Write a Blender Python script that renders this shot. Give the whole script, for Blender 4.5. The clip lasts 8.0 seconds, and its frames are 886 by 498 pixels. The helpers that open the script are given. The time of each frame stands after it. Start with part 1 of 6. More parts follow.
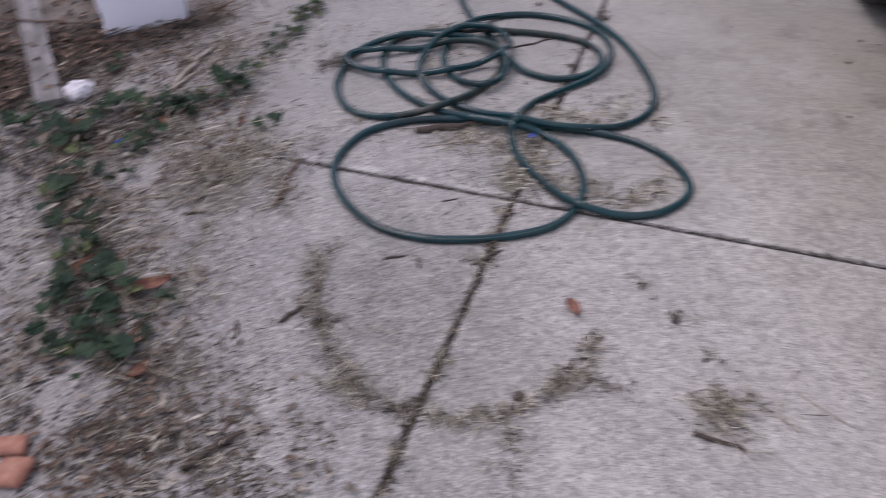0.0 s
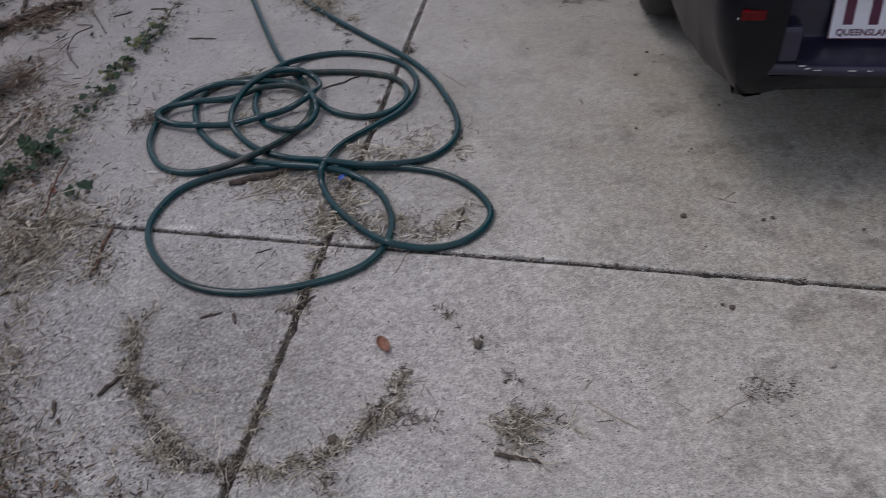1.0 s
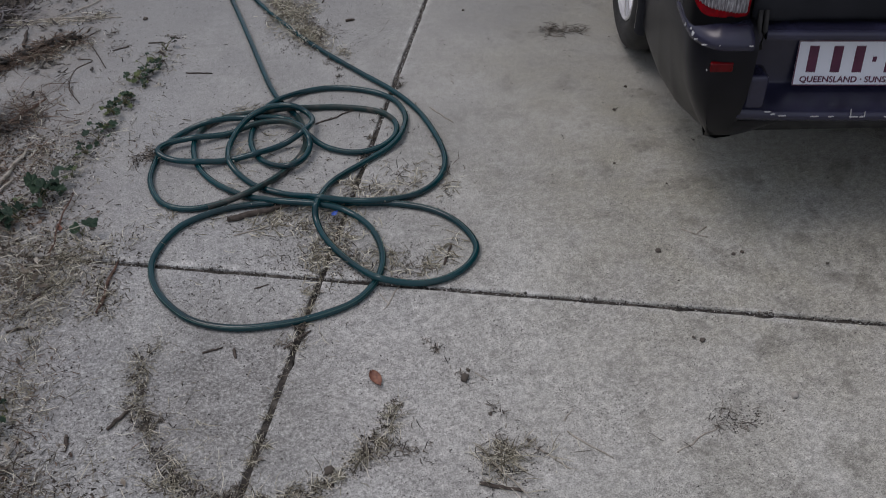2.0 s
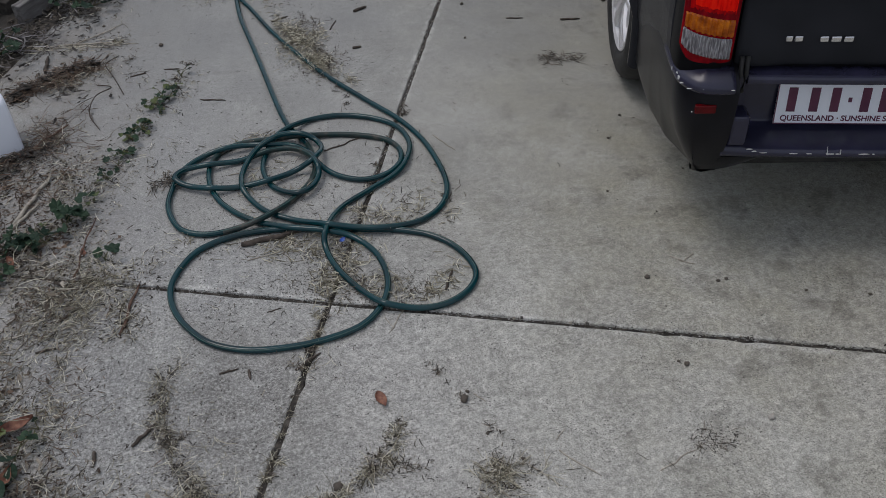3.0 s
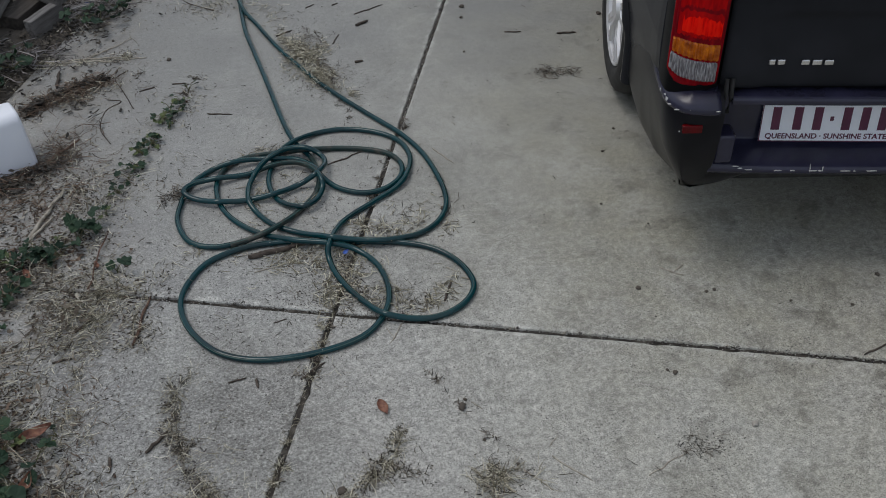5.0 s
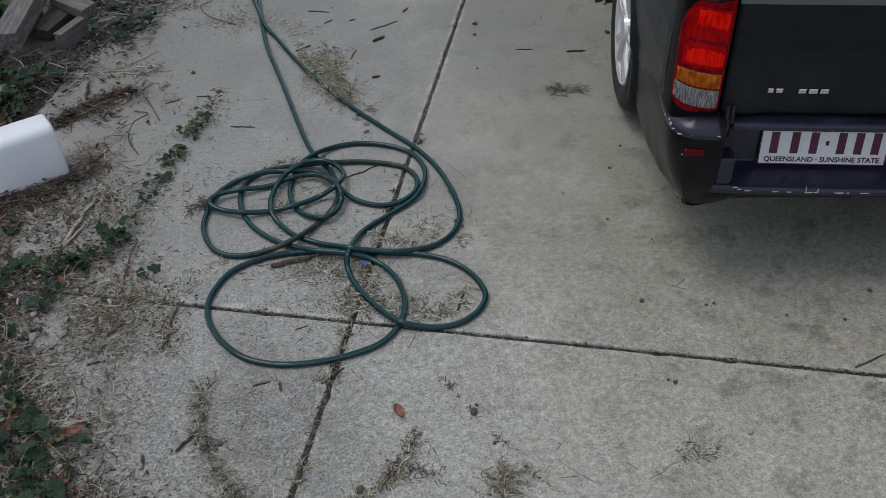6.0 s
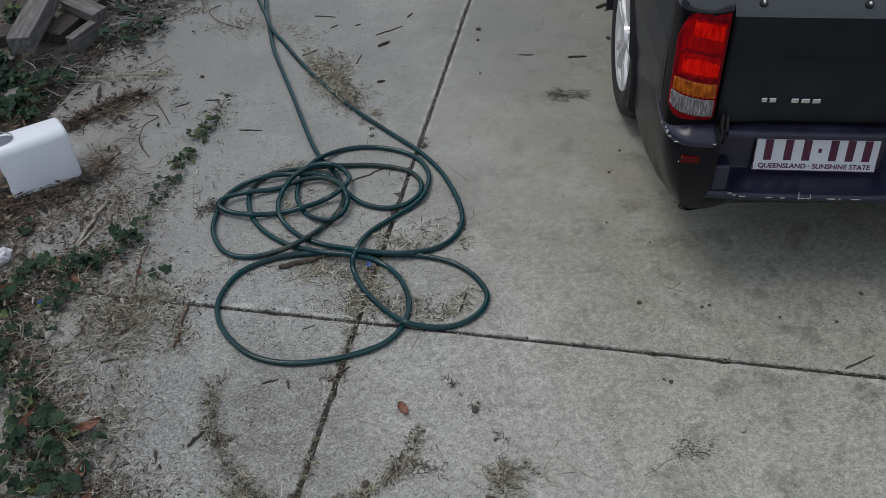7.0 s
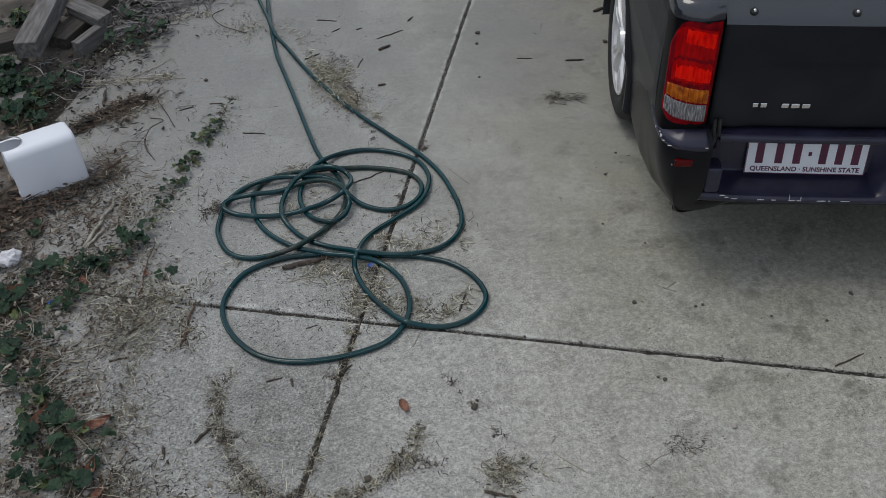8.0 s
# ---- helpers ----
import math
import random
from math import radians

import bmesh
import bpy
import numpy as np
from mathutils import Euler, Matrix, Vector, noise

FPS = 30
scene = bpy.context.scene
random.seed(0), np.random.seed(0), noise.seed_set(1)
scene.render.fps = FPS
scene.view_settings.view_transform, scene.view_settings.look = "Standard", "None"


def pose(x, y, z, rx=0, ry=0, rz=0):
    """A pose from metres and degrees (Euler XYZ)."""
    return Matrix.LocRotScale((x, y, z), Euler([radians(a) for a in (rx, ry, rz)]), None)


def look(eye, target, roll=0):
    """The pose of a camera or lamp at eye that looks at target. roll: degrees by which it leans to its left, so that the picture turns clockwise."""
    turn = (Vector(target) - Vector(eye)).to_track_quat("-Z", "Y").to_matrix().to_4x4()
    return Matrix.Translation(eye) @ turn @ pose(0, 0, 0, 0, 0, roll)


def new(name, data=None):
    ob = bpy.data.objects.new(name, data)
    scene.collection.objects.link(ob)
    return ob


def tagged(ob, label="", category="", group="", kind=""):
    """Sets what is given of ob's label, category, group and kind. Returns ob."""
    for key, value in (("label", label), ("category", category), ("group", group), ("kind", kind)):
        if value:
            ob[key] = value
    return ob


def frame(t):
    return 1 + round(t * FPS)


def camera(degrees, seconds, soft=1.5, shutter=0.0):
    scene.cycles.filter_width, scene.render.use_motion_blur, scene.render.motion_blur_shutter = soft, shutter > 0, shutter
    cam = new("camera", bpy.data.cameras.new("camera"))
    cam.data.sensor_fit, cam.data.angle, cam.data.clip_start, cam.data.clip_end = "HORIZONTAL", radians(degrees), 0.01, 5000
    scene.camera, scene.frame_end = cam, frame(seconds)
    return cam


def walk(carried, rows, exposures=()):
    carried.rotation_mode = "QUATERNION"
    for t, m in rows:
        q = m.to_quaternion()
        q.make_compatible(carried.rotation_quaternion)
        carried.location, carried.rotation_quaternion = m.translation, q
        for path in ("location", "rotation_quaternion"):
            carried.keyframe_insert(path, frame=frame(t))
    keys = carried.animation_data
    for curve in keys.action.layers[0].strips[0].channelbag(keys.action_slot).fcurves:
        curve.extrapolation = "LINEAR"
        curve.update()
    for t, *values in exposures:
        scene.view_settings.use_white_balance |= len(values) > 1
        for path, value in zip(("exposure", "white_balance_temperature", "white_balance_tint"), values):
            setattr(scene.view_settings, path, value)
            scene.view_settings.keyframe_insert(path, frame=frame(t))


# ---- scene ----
cam = camera(51.1, 8.0, soft=0.85, shutter=0.7)
PATH = [
    (0, (-0.124, -1.81, 1.389), (-0.163, -0.295, 0.085), -1.6),
    (0.2, (-0.066, -1.815, 1.407), (-0.038, -0.296, 0.108), -2.0),
    (0.5, (0.005, -1.819, 1.454), (0.106, -0.309, 0.146), -2.3),
    (1, (0.077, -1.836, 1.522), (0.265, -0.336, 0.213), -2.5),
    (1.5, (0.09, -1.857, 1.598), (0.297, -0.36, 0.288), -2.5),
    (1.7, (0.081, -1.862, 1.63), (0.292, -0.366, 0.319), -2.3),
    (2.8, (0.08, -1.931, 1.828), (0.283, -0.439, 0.512), -2.3),
    (3, (0.08, -1.942, 1.849), (0.281, -0.45, 0.533), -2.3),
    (3.5, (0.081, -1.947, 1.851), (0.283, -0.453, 0.537), -2.4),
    (4, (0.081, -1.946, 1.855), (0.282, -0.454, 0.539), -2.4),
    (4.5, (0.084, -1.963, 1.888), (0.285, -0.471, 0.571), -2.4),
    (4.7, (0.089, -1.976, 1.914), (0.286, -0.485, 0.595), -2.6),
    (5.8, (0.064, -2.06, 2.066), (0.246, -0.572, 0.742), -2.3),
    (6, (0.053, -2.08, 2.085), (0.234, -0.588, 0.765), -2.2),
    (6.5, (0.042, -2.111, 2.123), (0.216, -0.619, 0.803), -2.1),
    (7, (0.045, -2.135, 2.153), (0.22, -0.645, 0.83), -2.1),
    (7.5, (0.042, -2.161, 2.184), (0.215, -0.673, 0.86), -2.2),
    (8, (0.041, -2.184, 2.209), (0.215, -0.697, 0.884), -2.2),
]
EXPOSURES = [(0, 0.46, 6500, 30), (0.5, 0.22, 6500, 29), (1.0, 0.04, 6500, 22), (1.5, 0.02, 6500, 19), (3.0, 0.02, 6500, 13), (4.0, 0.02, 6500, 10), (8.0, 0.06, 6500, 9)]
walk(cam, [(t, look(eye, target, roll)) for t, eye, target, roll in PATH], EXPOSURES)

# ---- light ----
SUN_ELEVATION, SUN_TURN = 68.0, 292.0
world = bpy.data.worlds.new("overcast_sky")
scene.world = world
world.use_nodes = True
wn, wl = world.node_tree.nodes, world.node_tree.links
sky = wn.new("ShaderNodeTexSky")
sky.sky_type, sky.sun_disc = "NISHITA", False
sky.sun_elevation, sky.sun_rotation = radians(SUN_ELEVATION), radians(SUN_TURN)
sky.air_density, sky.dust_density, sky.ozone_density = 1.0, 4.0, 1.0
cloud = wn.new("ShaderNodeMix")
cloud.data_type = "RGBA"
cloud.inputs["Factor"].default_value = 0.72
cloud.inputs["B"].default_value = (5.0, 5.42, 5.95, 1)
wl.new(sky.outputs[0], cloud.inputs["A"])
wl.new(cloud.outputs["Result"], wn["Background"].inputs["Color"])
wn["Background"].inputs["Strength"].default_value = 0.108
sun = new("sun", bpy.data.lights.new("sun", "SUN"))
sun.data.energy, sun.data.angle, sun.data.color = 0.74, radians(28), (1.0, 0.965, 0.915)
REACH = 8 / math.tan(radians(SUN_ELEVATION))
sun.matrix_world = look((0, 0, 8), (-REACH * math.sin(radians(SUN_TURN)), -REACH * math.cos(radians(SUN_TURN)), 0))

# ---- materials ----
SLAB_TURN = radians(-18.5)
ACROSS = np.array([math.cos(SLAB_TURN), math.sin(SLAB_TURN)])
ALONG = np.array([-math.sin(SLAB_TURN), math.cos(SLAB_TURN)])


def on_slab(c, l):
    """A place on the driveway, across and along its joints; the cross joint runs a little askew."""
    return (c + 0.011) * ACROSS + (l + (0.0115 * c - 0.011) * max(0.0, 1 - abs(l) / 3)) * ALONG


def material(name, tones, rough=0.8, metal=0.0, scale=20.0, grain=300.0, bump=0.2, coat=0.0, island=0.0, mixed=0.35, each=0.0, shine=0.5, stretch=None):
    """A mottled surface: tones are colours that a broad noise mixes; fine grain varies and roughens them."""
    m = bpy.data.materials.new(name)
    m.use_nodes = True
    n, l = m.node_tree.nodes, m.node_tree.links
    out = n["Principled BSDF"]
    place = n.new("ShaderNodeNewGeometry" if not each else "ShaderNodeTexCoord")
    where = place.outputs["Position"] if not each else place.outputs["Object"]
    if stretch:
        shape = n.new("ShaderNodeMapping")
        shape.inputs["Scale"].default_value = stretch
        l.new(n.new("ShaderNodeTexCoord").outputs["Object"], shape.inputs["Vector"])
        where = shape.outputs["Vector"]
    broad, fine = n.new("ShaderNodeTexNoise"), n.new("ShaderNodeTexNoise")
    for node, size, detail in ((broad, scale, 6), (fine, grain, 3)):
        node.inputs["Scale"].default_value, node.inputs["Detail"].default_value = size, detail
        l.new(where, node.inputs["Vector"])
    ramp = n.new("ShaderNodeValToRGB")
    ramp.color_ramp.elements[0].position, ramp.color_ramp.elements[1].position = 0.32, 0.68
    for spot in range(len(tones) - 2):
        ramp.color_ramp.elements.new(0.32 + 0.36 * (spot + 1) / (len(tones) - 1))
    for element, tone in zip(ramp.color_ramp.elements, tones):
        element.color = (*tone, 1)
    drive = broad.outputs["Fac"]
    if island or each:
        chance = n.new("ShaderNodeNewGeometry").outputs["Random Per Island"] if island else n.new("ShaderNodeObjectInfo").outputs["Random"]
        share = n.new("ShaderNodeMix")
        share.inputs["Factor"].default_value = island or each
        spread = n.new("ShaderNodeMapRange")
        spread.inputs["To Min"].default_value, spread.inputs["To Max"].default_value = 0.28, 0.72
        l.new(chance, spread.inputs["Value"])
        l.new(drive, share.inputs["A"]), l.new(spread.outputs["Result"], share.inputs["B"])
        drive = share.outputs["Result"]
    l.new(drive, ramp.inputs["Fac"])
    shade = n.new("ShaderNodeMix")
    shade.data_type, shade.blend_type = "RGBA", "OVERLAY"
    shade.inputs["Factor"].default_value = mixed
    l.new(ramp.outputs["Color"], shade.inputs["A"]), l.new(fine.outputs["Color"], shade.inputs["B"])
    grey = n.new("ShaderNodeRGBToBW")
    l.new(fine.outputs["Color"], grey.inputs["Color"])
    l.new(grey.outputs[0], shade.inputs["B"])
    l.new(shade.outputs["Result"], out.inputs["Base Color"])
    relief = n.new("ShaderNodeBump")
    relief.inputs["Strength"].default_value, relief.inputs["Distance"].default_value = bump, 0.002
    l.new(fine.outputs["Fac"], relief.inputs["Height"]), l.new(relief.outputs["Normal"], out.inputs["Normal"])
    out.inputs["Roughness"].default_value, out.inputs["Metallic"].default_value = rough, metal
    out.inputs["Specular IOR Level"].default_value = shine
    out.inputs["Coat Weight"].default_value, out.inputs["Coat Roughness"].default_value = coat, 0.12
    return m


def concrete_material():
    """Weathered driveway concrete: pale blotches, sandy grain, dark pits and grime that thickens towards the garden."""
    m = bpy.data.materials.new("weathered_concrete")
    m.use_nodes = True
    n, l = m.node_tree.nodes, m.node_tree.links
    out = n["Principled BSDF"]
    place = n.new("ShaderNodeNewGeometry").outputs["Position"]

    def tex(scale, detail=5.0, rough=0.55):
        node = n.new("ShaderNodeTexNoise")
        node.inputs["Scale"].default_value, node.inputs["Detail"].default_value, node.inputs["Roughness"].default_value = scale, detail, rough
        l.new(place, node.inputs["Vector"])
        return node.outputs["Fac"]

    def span(value, low, high, to_low=0.0, to_high=1.0):
        node = n.new("ShaderNodeMapRange")
        for key, v in (("From Min", low), ("From Max", high), ("To Min", to_low), ("To Max", to_high)):
            node.inputs[key].default_value = v
        l.new(value, node.inputs["Value"])
        return node.outputs["Result"]

    def times(a, b):
        node = n.new("ShaderNodeMath")
        node.operation = "MULTIPLY"
        l.new(a, node.inputs[0]), l.new(b, node.inputs[1])
        return node.outputs[0]

    def mix(a, b, factor, kind="MIX"):
        node = n.new("ShaderNodeMix")
        node.data_type, node.blend_type = "RGBA", kind
        for value, key in ((a, "A"), (b, "B")):
            if isinstance(value, tuple):
                node.inputs[key].default_value = (*value, 1)
            else:
                l.new(value, node.inputs[key])
        if isinstance(factor, float):
            node.inputs["Factor"].default_value = factor
        else:
            l.new(factor, node.inputs["Factor"])
        return node.outputs["Result"]

    blotch = mix((0.285, 0.285, 0.267), (0.475, 0.477, 0.450), span(tex(2.6, 10, 0.74), 0.36, 0.64))
    blotch = mix(blotch, (0.45, 0.43, 0.395), span(tex(0.9, 3), 0.52, 0.72, 0.0, 0.45))
    axis = n.new("ShaderNodeSeparateXYZ")
    l.new(place, axis.inputs[0])
    front = span(axis.outputs["Y"], 0.75, -0.25, 0.30, 1.0)
    blotch = mix(blotch, (0.235, 0.233, 0.218), times(times(span(tex(26.0, 10, 0.8), 0.50, 0.62, 0.0, 0.75), front), span(tex(3.7, 5, 0.6), 0.36, 0.60, 0.25, 1.0)))
    # Paler towards the front right.
    front_right = times(span(axis.outputs["Y"], 0.15, -0.6), span(axis.outputs["X"], -0.12, 0.3))
    blotch = mix(blotch, (0.56, 0.56, 0.53), times(front_right, span(tex(2.1, 6, 0.6), 0.36, 0.60, 0.10, 0.38)))
    # Bluer garden side, yellower car side: the light's tint laid over real weathering.
    garden = span(axis.outputs["X"], 0.45, -0.65)
    blotch = mix(blotch, (0.258, 0.262, 0.265), times(garden, span(tex(3.2, 8, 0.65), 0.35, 0.60, 0.2, 0.75)))
    parking = span(axis.outputs["X"], 0.2, 1.0)
    blotch = mix(blotch, (0.315, 0.302, 0.232), times(times(parking, span(axis.outputs["Y"], -0.75, 0.1, 0.55, 1.0)), span(tex(4.5, 8, 0.7), 0.34, 0.62, 0.3, 0.8)))
    blotch = mix(blotch, (0.16, 0.155, 0.130), times(parking, times(span(tex(8.0, 4, 0.55), 0.54, 0.64, 0.0, 0.7), span(tex(31.0, 6, 0.7), 0.36, 0.60, 0.2, 1.0))))
    blotch = mix(blotch, (0.243, 0.246, 0.240), times(span(axis.outputs["Y"], 0.3, 1.7, 0.0, 0.9), span(tex(1.7, 6, 0.6), 0.34, 0.62, 0.35, 1.0)))
    # Worn, paler arrises beside the joints, broken up along their length.
    for way, start, reach in ((ACROSS, 0.011, 0.030), (ALONG, -0.004, 0.026)):
        lay = n.new("ShaderNodeVectorMath")
        lay.operation = "DOT_PRODUCT"
        lay.inputs[1].default_value = (way[0], way[1], 0)
        l.new(place, lay.inputs[0])
        off = n.new("ShaderNodeMath")
        off.operation = "SUBTRACT"
        off.inputs[1].default_value = start
        l.new(lay.outputs["Value"], off.inputs[0])
        far = n.new("ShaderNodeMath")
        far.operation = "ABSOLUTE"
        l.new(off.outputs[0], far.inputs[0])
        blotch = mix(blotch, (0.60, 0.60, 0.57), times(span(far.outputs[0], reach, 0.006), span(tex(14.0, 5, 0.7), 0.44, 0.62, 0.0, 0.8)))
    grained = mix(blotch, span(tex(270.0, 3, 0.6), 0.36, 0.64), 0.26, "OVERLAY")
    grained = mix(grained, span(tex(120.0, 4, 0.7), 0.36, 0.64), times(span(axis.outputs["X"], 0.5, -0.5, 0.16, 0.42), front), "OVERLAY")
    grained = mix(grained, span(tex(48.0, 8, 0.75), 0.36, 0.64), span(axis.outputs["Y"], 0.75, -0.25, 0.12, 0.34), "OVERLAY")
    # A film of brown soil trodden out of the garden.
    soiled = times(span(axis.outputs["X"], -0.52, -0.95), span(tex(7.0, 8, 0.7), 0.40, 0.60, 0.0, 0.45))
    grained = mix(grained, (0.225, 0.200, 0.172), soiled)
    spot = n.new("ShaderNodeVectorMath")
    spot.operation = "DISTANCE"
    spot.inputs[1].default_value = (-0.25, -0.36, 0.0)
    l.new(place, spot.inputs[0])
    damp = times(span(spot.outputs["Value"], 0.34, 0.12), span(tex(9.0, 8, 0.7), 0.34, 0.58))
    grained = mix(grained, (0.105, 0.101, 0.094), times(damp, span(tex(110.0, 6, 0.75), 0.44, 0.60, 0.12, 1.0)))
    specks = span(tex(150.0, 4, 0.7), 0.565, 0.625)
    patchy = span(tex(6.0, 6, 0.65), 0.36, 0.60)
    grained = mix(grained, (0.06, 0.057, 0.053), times(times(specks, patchy), front))
    pits = span(tex(330.0, 2, 0.6), 0.59, 0.65, 0.0, 0.65)
    grained = mix(grained, (0.085, 0.08, 0.076), times(pits, front))
    pale = span(tex(210.0, 3, 0.6), 0.60, 0.68, 0.0, 0.6)
    grained = mix(grained, (0.62, 0.61, 0.58), times(pale, front))
    l.new(grained, out.inputs["Base Color"])
    out.inputs["Roughness"].default_value = 0.88
    relief = n.new("ShaderNodeBump")
    relief.inputs["Strength"].default_value, relief.inputs["Distance"].default_value = 0.40, 0.003
    l.new(tex(240.0, 5, 0.7), relief.inputs["Height"])
    l.new(relief.outputs["Normal"], out.inputs["Normal"])
    return m


CONCRETE = concrete_material()
SOIL = material("sandy_soil", [(0.05, 0.044, 0.036), (0.10, 0.088, 0.075), (0.19, 0.172, 0.15)], 0.95, scale=6, grain=180, bump=0.8, mixed=0.6)
JOINT = material("joint_dirt", [(0.022, 0.020, 0.018), (0.050, 0.044, 0.038), (0.11, 0.10, 0.085)], 0.95, scale=30, grain=300, bump=0.9, mixed=0.5)
HOSE = material("green_hose_rubber", [(0.001, 0.017, 0.021), (0.001, 0.028, 0.035), (0.002, 0.041, 0.050), (0.009, 0.038, 0.042)], 0.09, scale=4.5, grain=500, bump=0.06, mixed=0.25, shine=0.45)
HOSE_DUSTY = material("dusty_hose_rubber", [(0.003, 0.022, 0.023), (0.006, 0.028, 0.028), (0.022, 0.032, 0.030), (0.085, 0.078, 0.066)], 0.4, scale=22, grain=500, bump=0.15, mixed=0.35, shine=0.35)
# Paler green for the highlight painted along the hose.
HOSE_HIGHLIGHT = material("hose_highlight", [(0.012, 0.055, 0.050), (0.03, 0.09, 0.082)], 0.33, scale=14, grain=500, bump=0.05)
STRAW = material("dry_straw", [(0.066, 0.058, 0.041), (0.205, 0.185, 0.132), (0.43, 0.40, 0.305), (0.80, 0.77, 0.65)], 0.85, scale=30, grain=400, bump=0.1, island=0.85)
CHAFF = material("grey_brown_chaff", [(0.024, 0.020, 0.017), (0.060, 0.050, 0.041), (0.135, 0.115, 0.094), (0.31, 0.275, 0.23)], 0.9, scale=30, grain=400, bump=0.1, island=0.85)
DEAD_LEAF = material("dead_leaves", [(0.040, 0.032, 0.025), (0.10, 0.080, 0.062), (0.21, 0.180, 0.142), (0.50, 0.47, 0.40)], 0.8, scale=60, grain=300, bump=0.2, island=0.8)
GRIT = material("dark_grit", [(0.02, 0.018, 0.016), (0.05, 0.045, 0.04), (0.10, 0.085, 0.07)], 0.9, scale=60, grain=300, bump=0.2, island=0.8)
SOIL_CRUMB = material("dark_soil_crumbs", [(0.022, 0.018, 0.015), (0.050, 0.042, 0.035), (0.12, 0.104, 0.087)], 0.95, scale=60, grain=300, bump=0.3, island=0.7)
BARK = material("dark_twig_bark", [(0.03, 0.025, 0.02), (0.07, 0.055, 0.045), (0.12, 0.10, 0.085)], 0.9, scale=60, grain=260, bump=0.6)
PALE_TWIG = material("bleached_twig", [(0.24, 0.21, 0.17), (0.36, 0.33, 0.28), (0.46, 0.43, 0.37)], 0.85, scale=60, grain=260, bump=0.4)
RED_STEM = material("red_brown_stem", [(0.055, 0.028, 0.019), (0.10, 0.055, 0.038), (0.17, 0.10, 0.07)], 0.75, scale=50, grain=260, bump=0.3)
GREEN_LEAF = material("weed_leaf", [(0.012, 0.029, 0.019), (0.022, 0.048, 0.029), (0.046, 0.086, 0.044)], 0.6, scale=40, grain=220, bump=0.3, each=0.5, shine=0.25)
PALE_LEAF = material("yellowing_leaf", [(0.06, 0.09, 0.03), (0.12, 0.15, 0.05)], 0.55, scale=40, grain=220, bump=0.3)
STEM = material("weed_stem", [(0.06, 0.075, 0.03), (0.13, 0.11, 0.06)], 0.7, scale=50, grain=220, bump=0.2)
RED_LEAF = material("red_brown_leaf", [(0.12, 0.045, 0.032), (0.20, 0.085, 0.055), (0.29, 0.14, 0.085)], 0.6, scale=80, grain=300, bump=0.3)
TERRACOTTA = material("terracotta", [(0.26, 0.115, 0.08), (0.35, 0.17, 0.12), (0.42, 0.24, 0.18)], 0.85, scale=40, grain=250, bump=0.5)
TIMBER = material("weathered_timber", [(0.085, 0.080, 0.078), (0.145, 0.138, 0.135), (0.215, 0.207, 0.203)], 0.9, scale=6, grain=34, bump=0.4, mixed=0.4, stretch=(1.2, 9, 9))
# A darker timber tone for the lower offcuts.
TIMBER_DARK = material("dark_timber", [(0.040, 0.035, 0.031), (0.060, 0.052, 0.046), (0.09, 0.080, 0.072)], 0.9, scale=6, grain=34, bump=0.4, mixed=0.4, stretch=(1.2, 9, 9))
STAKE_WOOD = material("silvered_wood", [(0.11, 0.108, 0.106), (0.19, 0.187, 0.185), (0.29, 0.286, 0.283)], 0.9, scale=6, grain=34, bump=0.6, mixed=0.65, stretch=(1.2, 9, 9))
NEEDLES = material("red_brown_needles", [(0.045, 0.030, 0.022), (0.11, 0.074, 0.053), (0.24, 0.175, 0.13)], 0.85, scale=30, grain=300, bump=0.1, island=0.85)
WHITE_PLASTIC = material("white_plastic", [(0.84, 0.87, 0.96), (0.86, 0.89, 0.97), (0.88, 0.91, 0.98)], 0.38, scale=7, grain=160, bump=0.03, mixed=0.06)
INSIDE_PLASTIC = material("grey_plastic", [(0.22, 0.21, 0.2), (0.42, 0.42, 0.43)], 0.7, scale=12, grain=160, bump=0.1)
PAPER = material("crumpled_paper", [(0.62, 0.62, 0.66), (0.78, 0.78, 0.82)], 0.7, scale=40, grain=220, bump=0.2, mixed=0.1)
BLUE_PLASTIC = material("blue_plastic", [(0.04, 0.10, 0.42), (0.10, 0.20, 0.60)], 0.4, scale=60, grain=220, bump=0.05)
STONE = material("pale_stone", [(0.30, 0.28, 0.25), (0.48, 0.46, 0.42)], 0.9, scale=60, grain=260, bump=0.5, each=0.6)
PAINT = material("black_car_paint", [(0.021, 0.022, 0.025), (0.025, 0.026, 0.030), (0.030, 0.031, 0.036)], 0.2, scale=5, grain=700, bump=0.012, coat=0.0, mixed=0.2, shine=0.035)
BUMPER = material("scuffed_bumper_plastic", [(0.017, 0.017, 0.032), (0.024, 0.024, 0.048), (0.033, 0.033, 0.066)], 0.26, scale=7, grain=600, bump=0.05, coat=0.0, mixed=0.25, shine=0.5)
BUMPER_BLACK = material("black_bumper_plastic", [(0.004, 0.004, 0.006), (0.006, 0.006, 0.009), (0.010, 0.010, 0.014)], 0.32, scale=7, grain=600, bump=0.06, mixed=0.25, shine=0.2)
# Near-black that puts the shade of grooves and gaps into the colour.
RECESS_SHADE = material("recess_shade_black", [(0.003, 0.003, 0.004), (0.005, 0.005, 0.006)], 0.5, scale=7, grain=300, bump=0.05, shine=0.1)
# Car paint's upper copy: the sky's blue sheen is put into its base colour.
SKYLIT_PAINT = material("skylit_black_paint", [(0.020, 0.024, 0.033), (0.026, 0.031, 0.042)], 0.10, scale=5, grain=700, bump=0.01, mixed=0.15, shine=1.0)
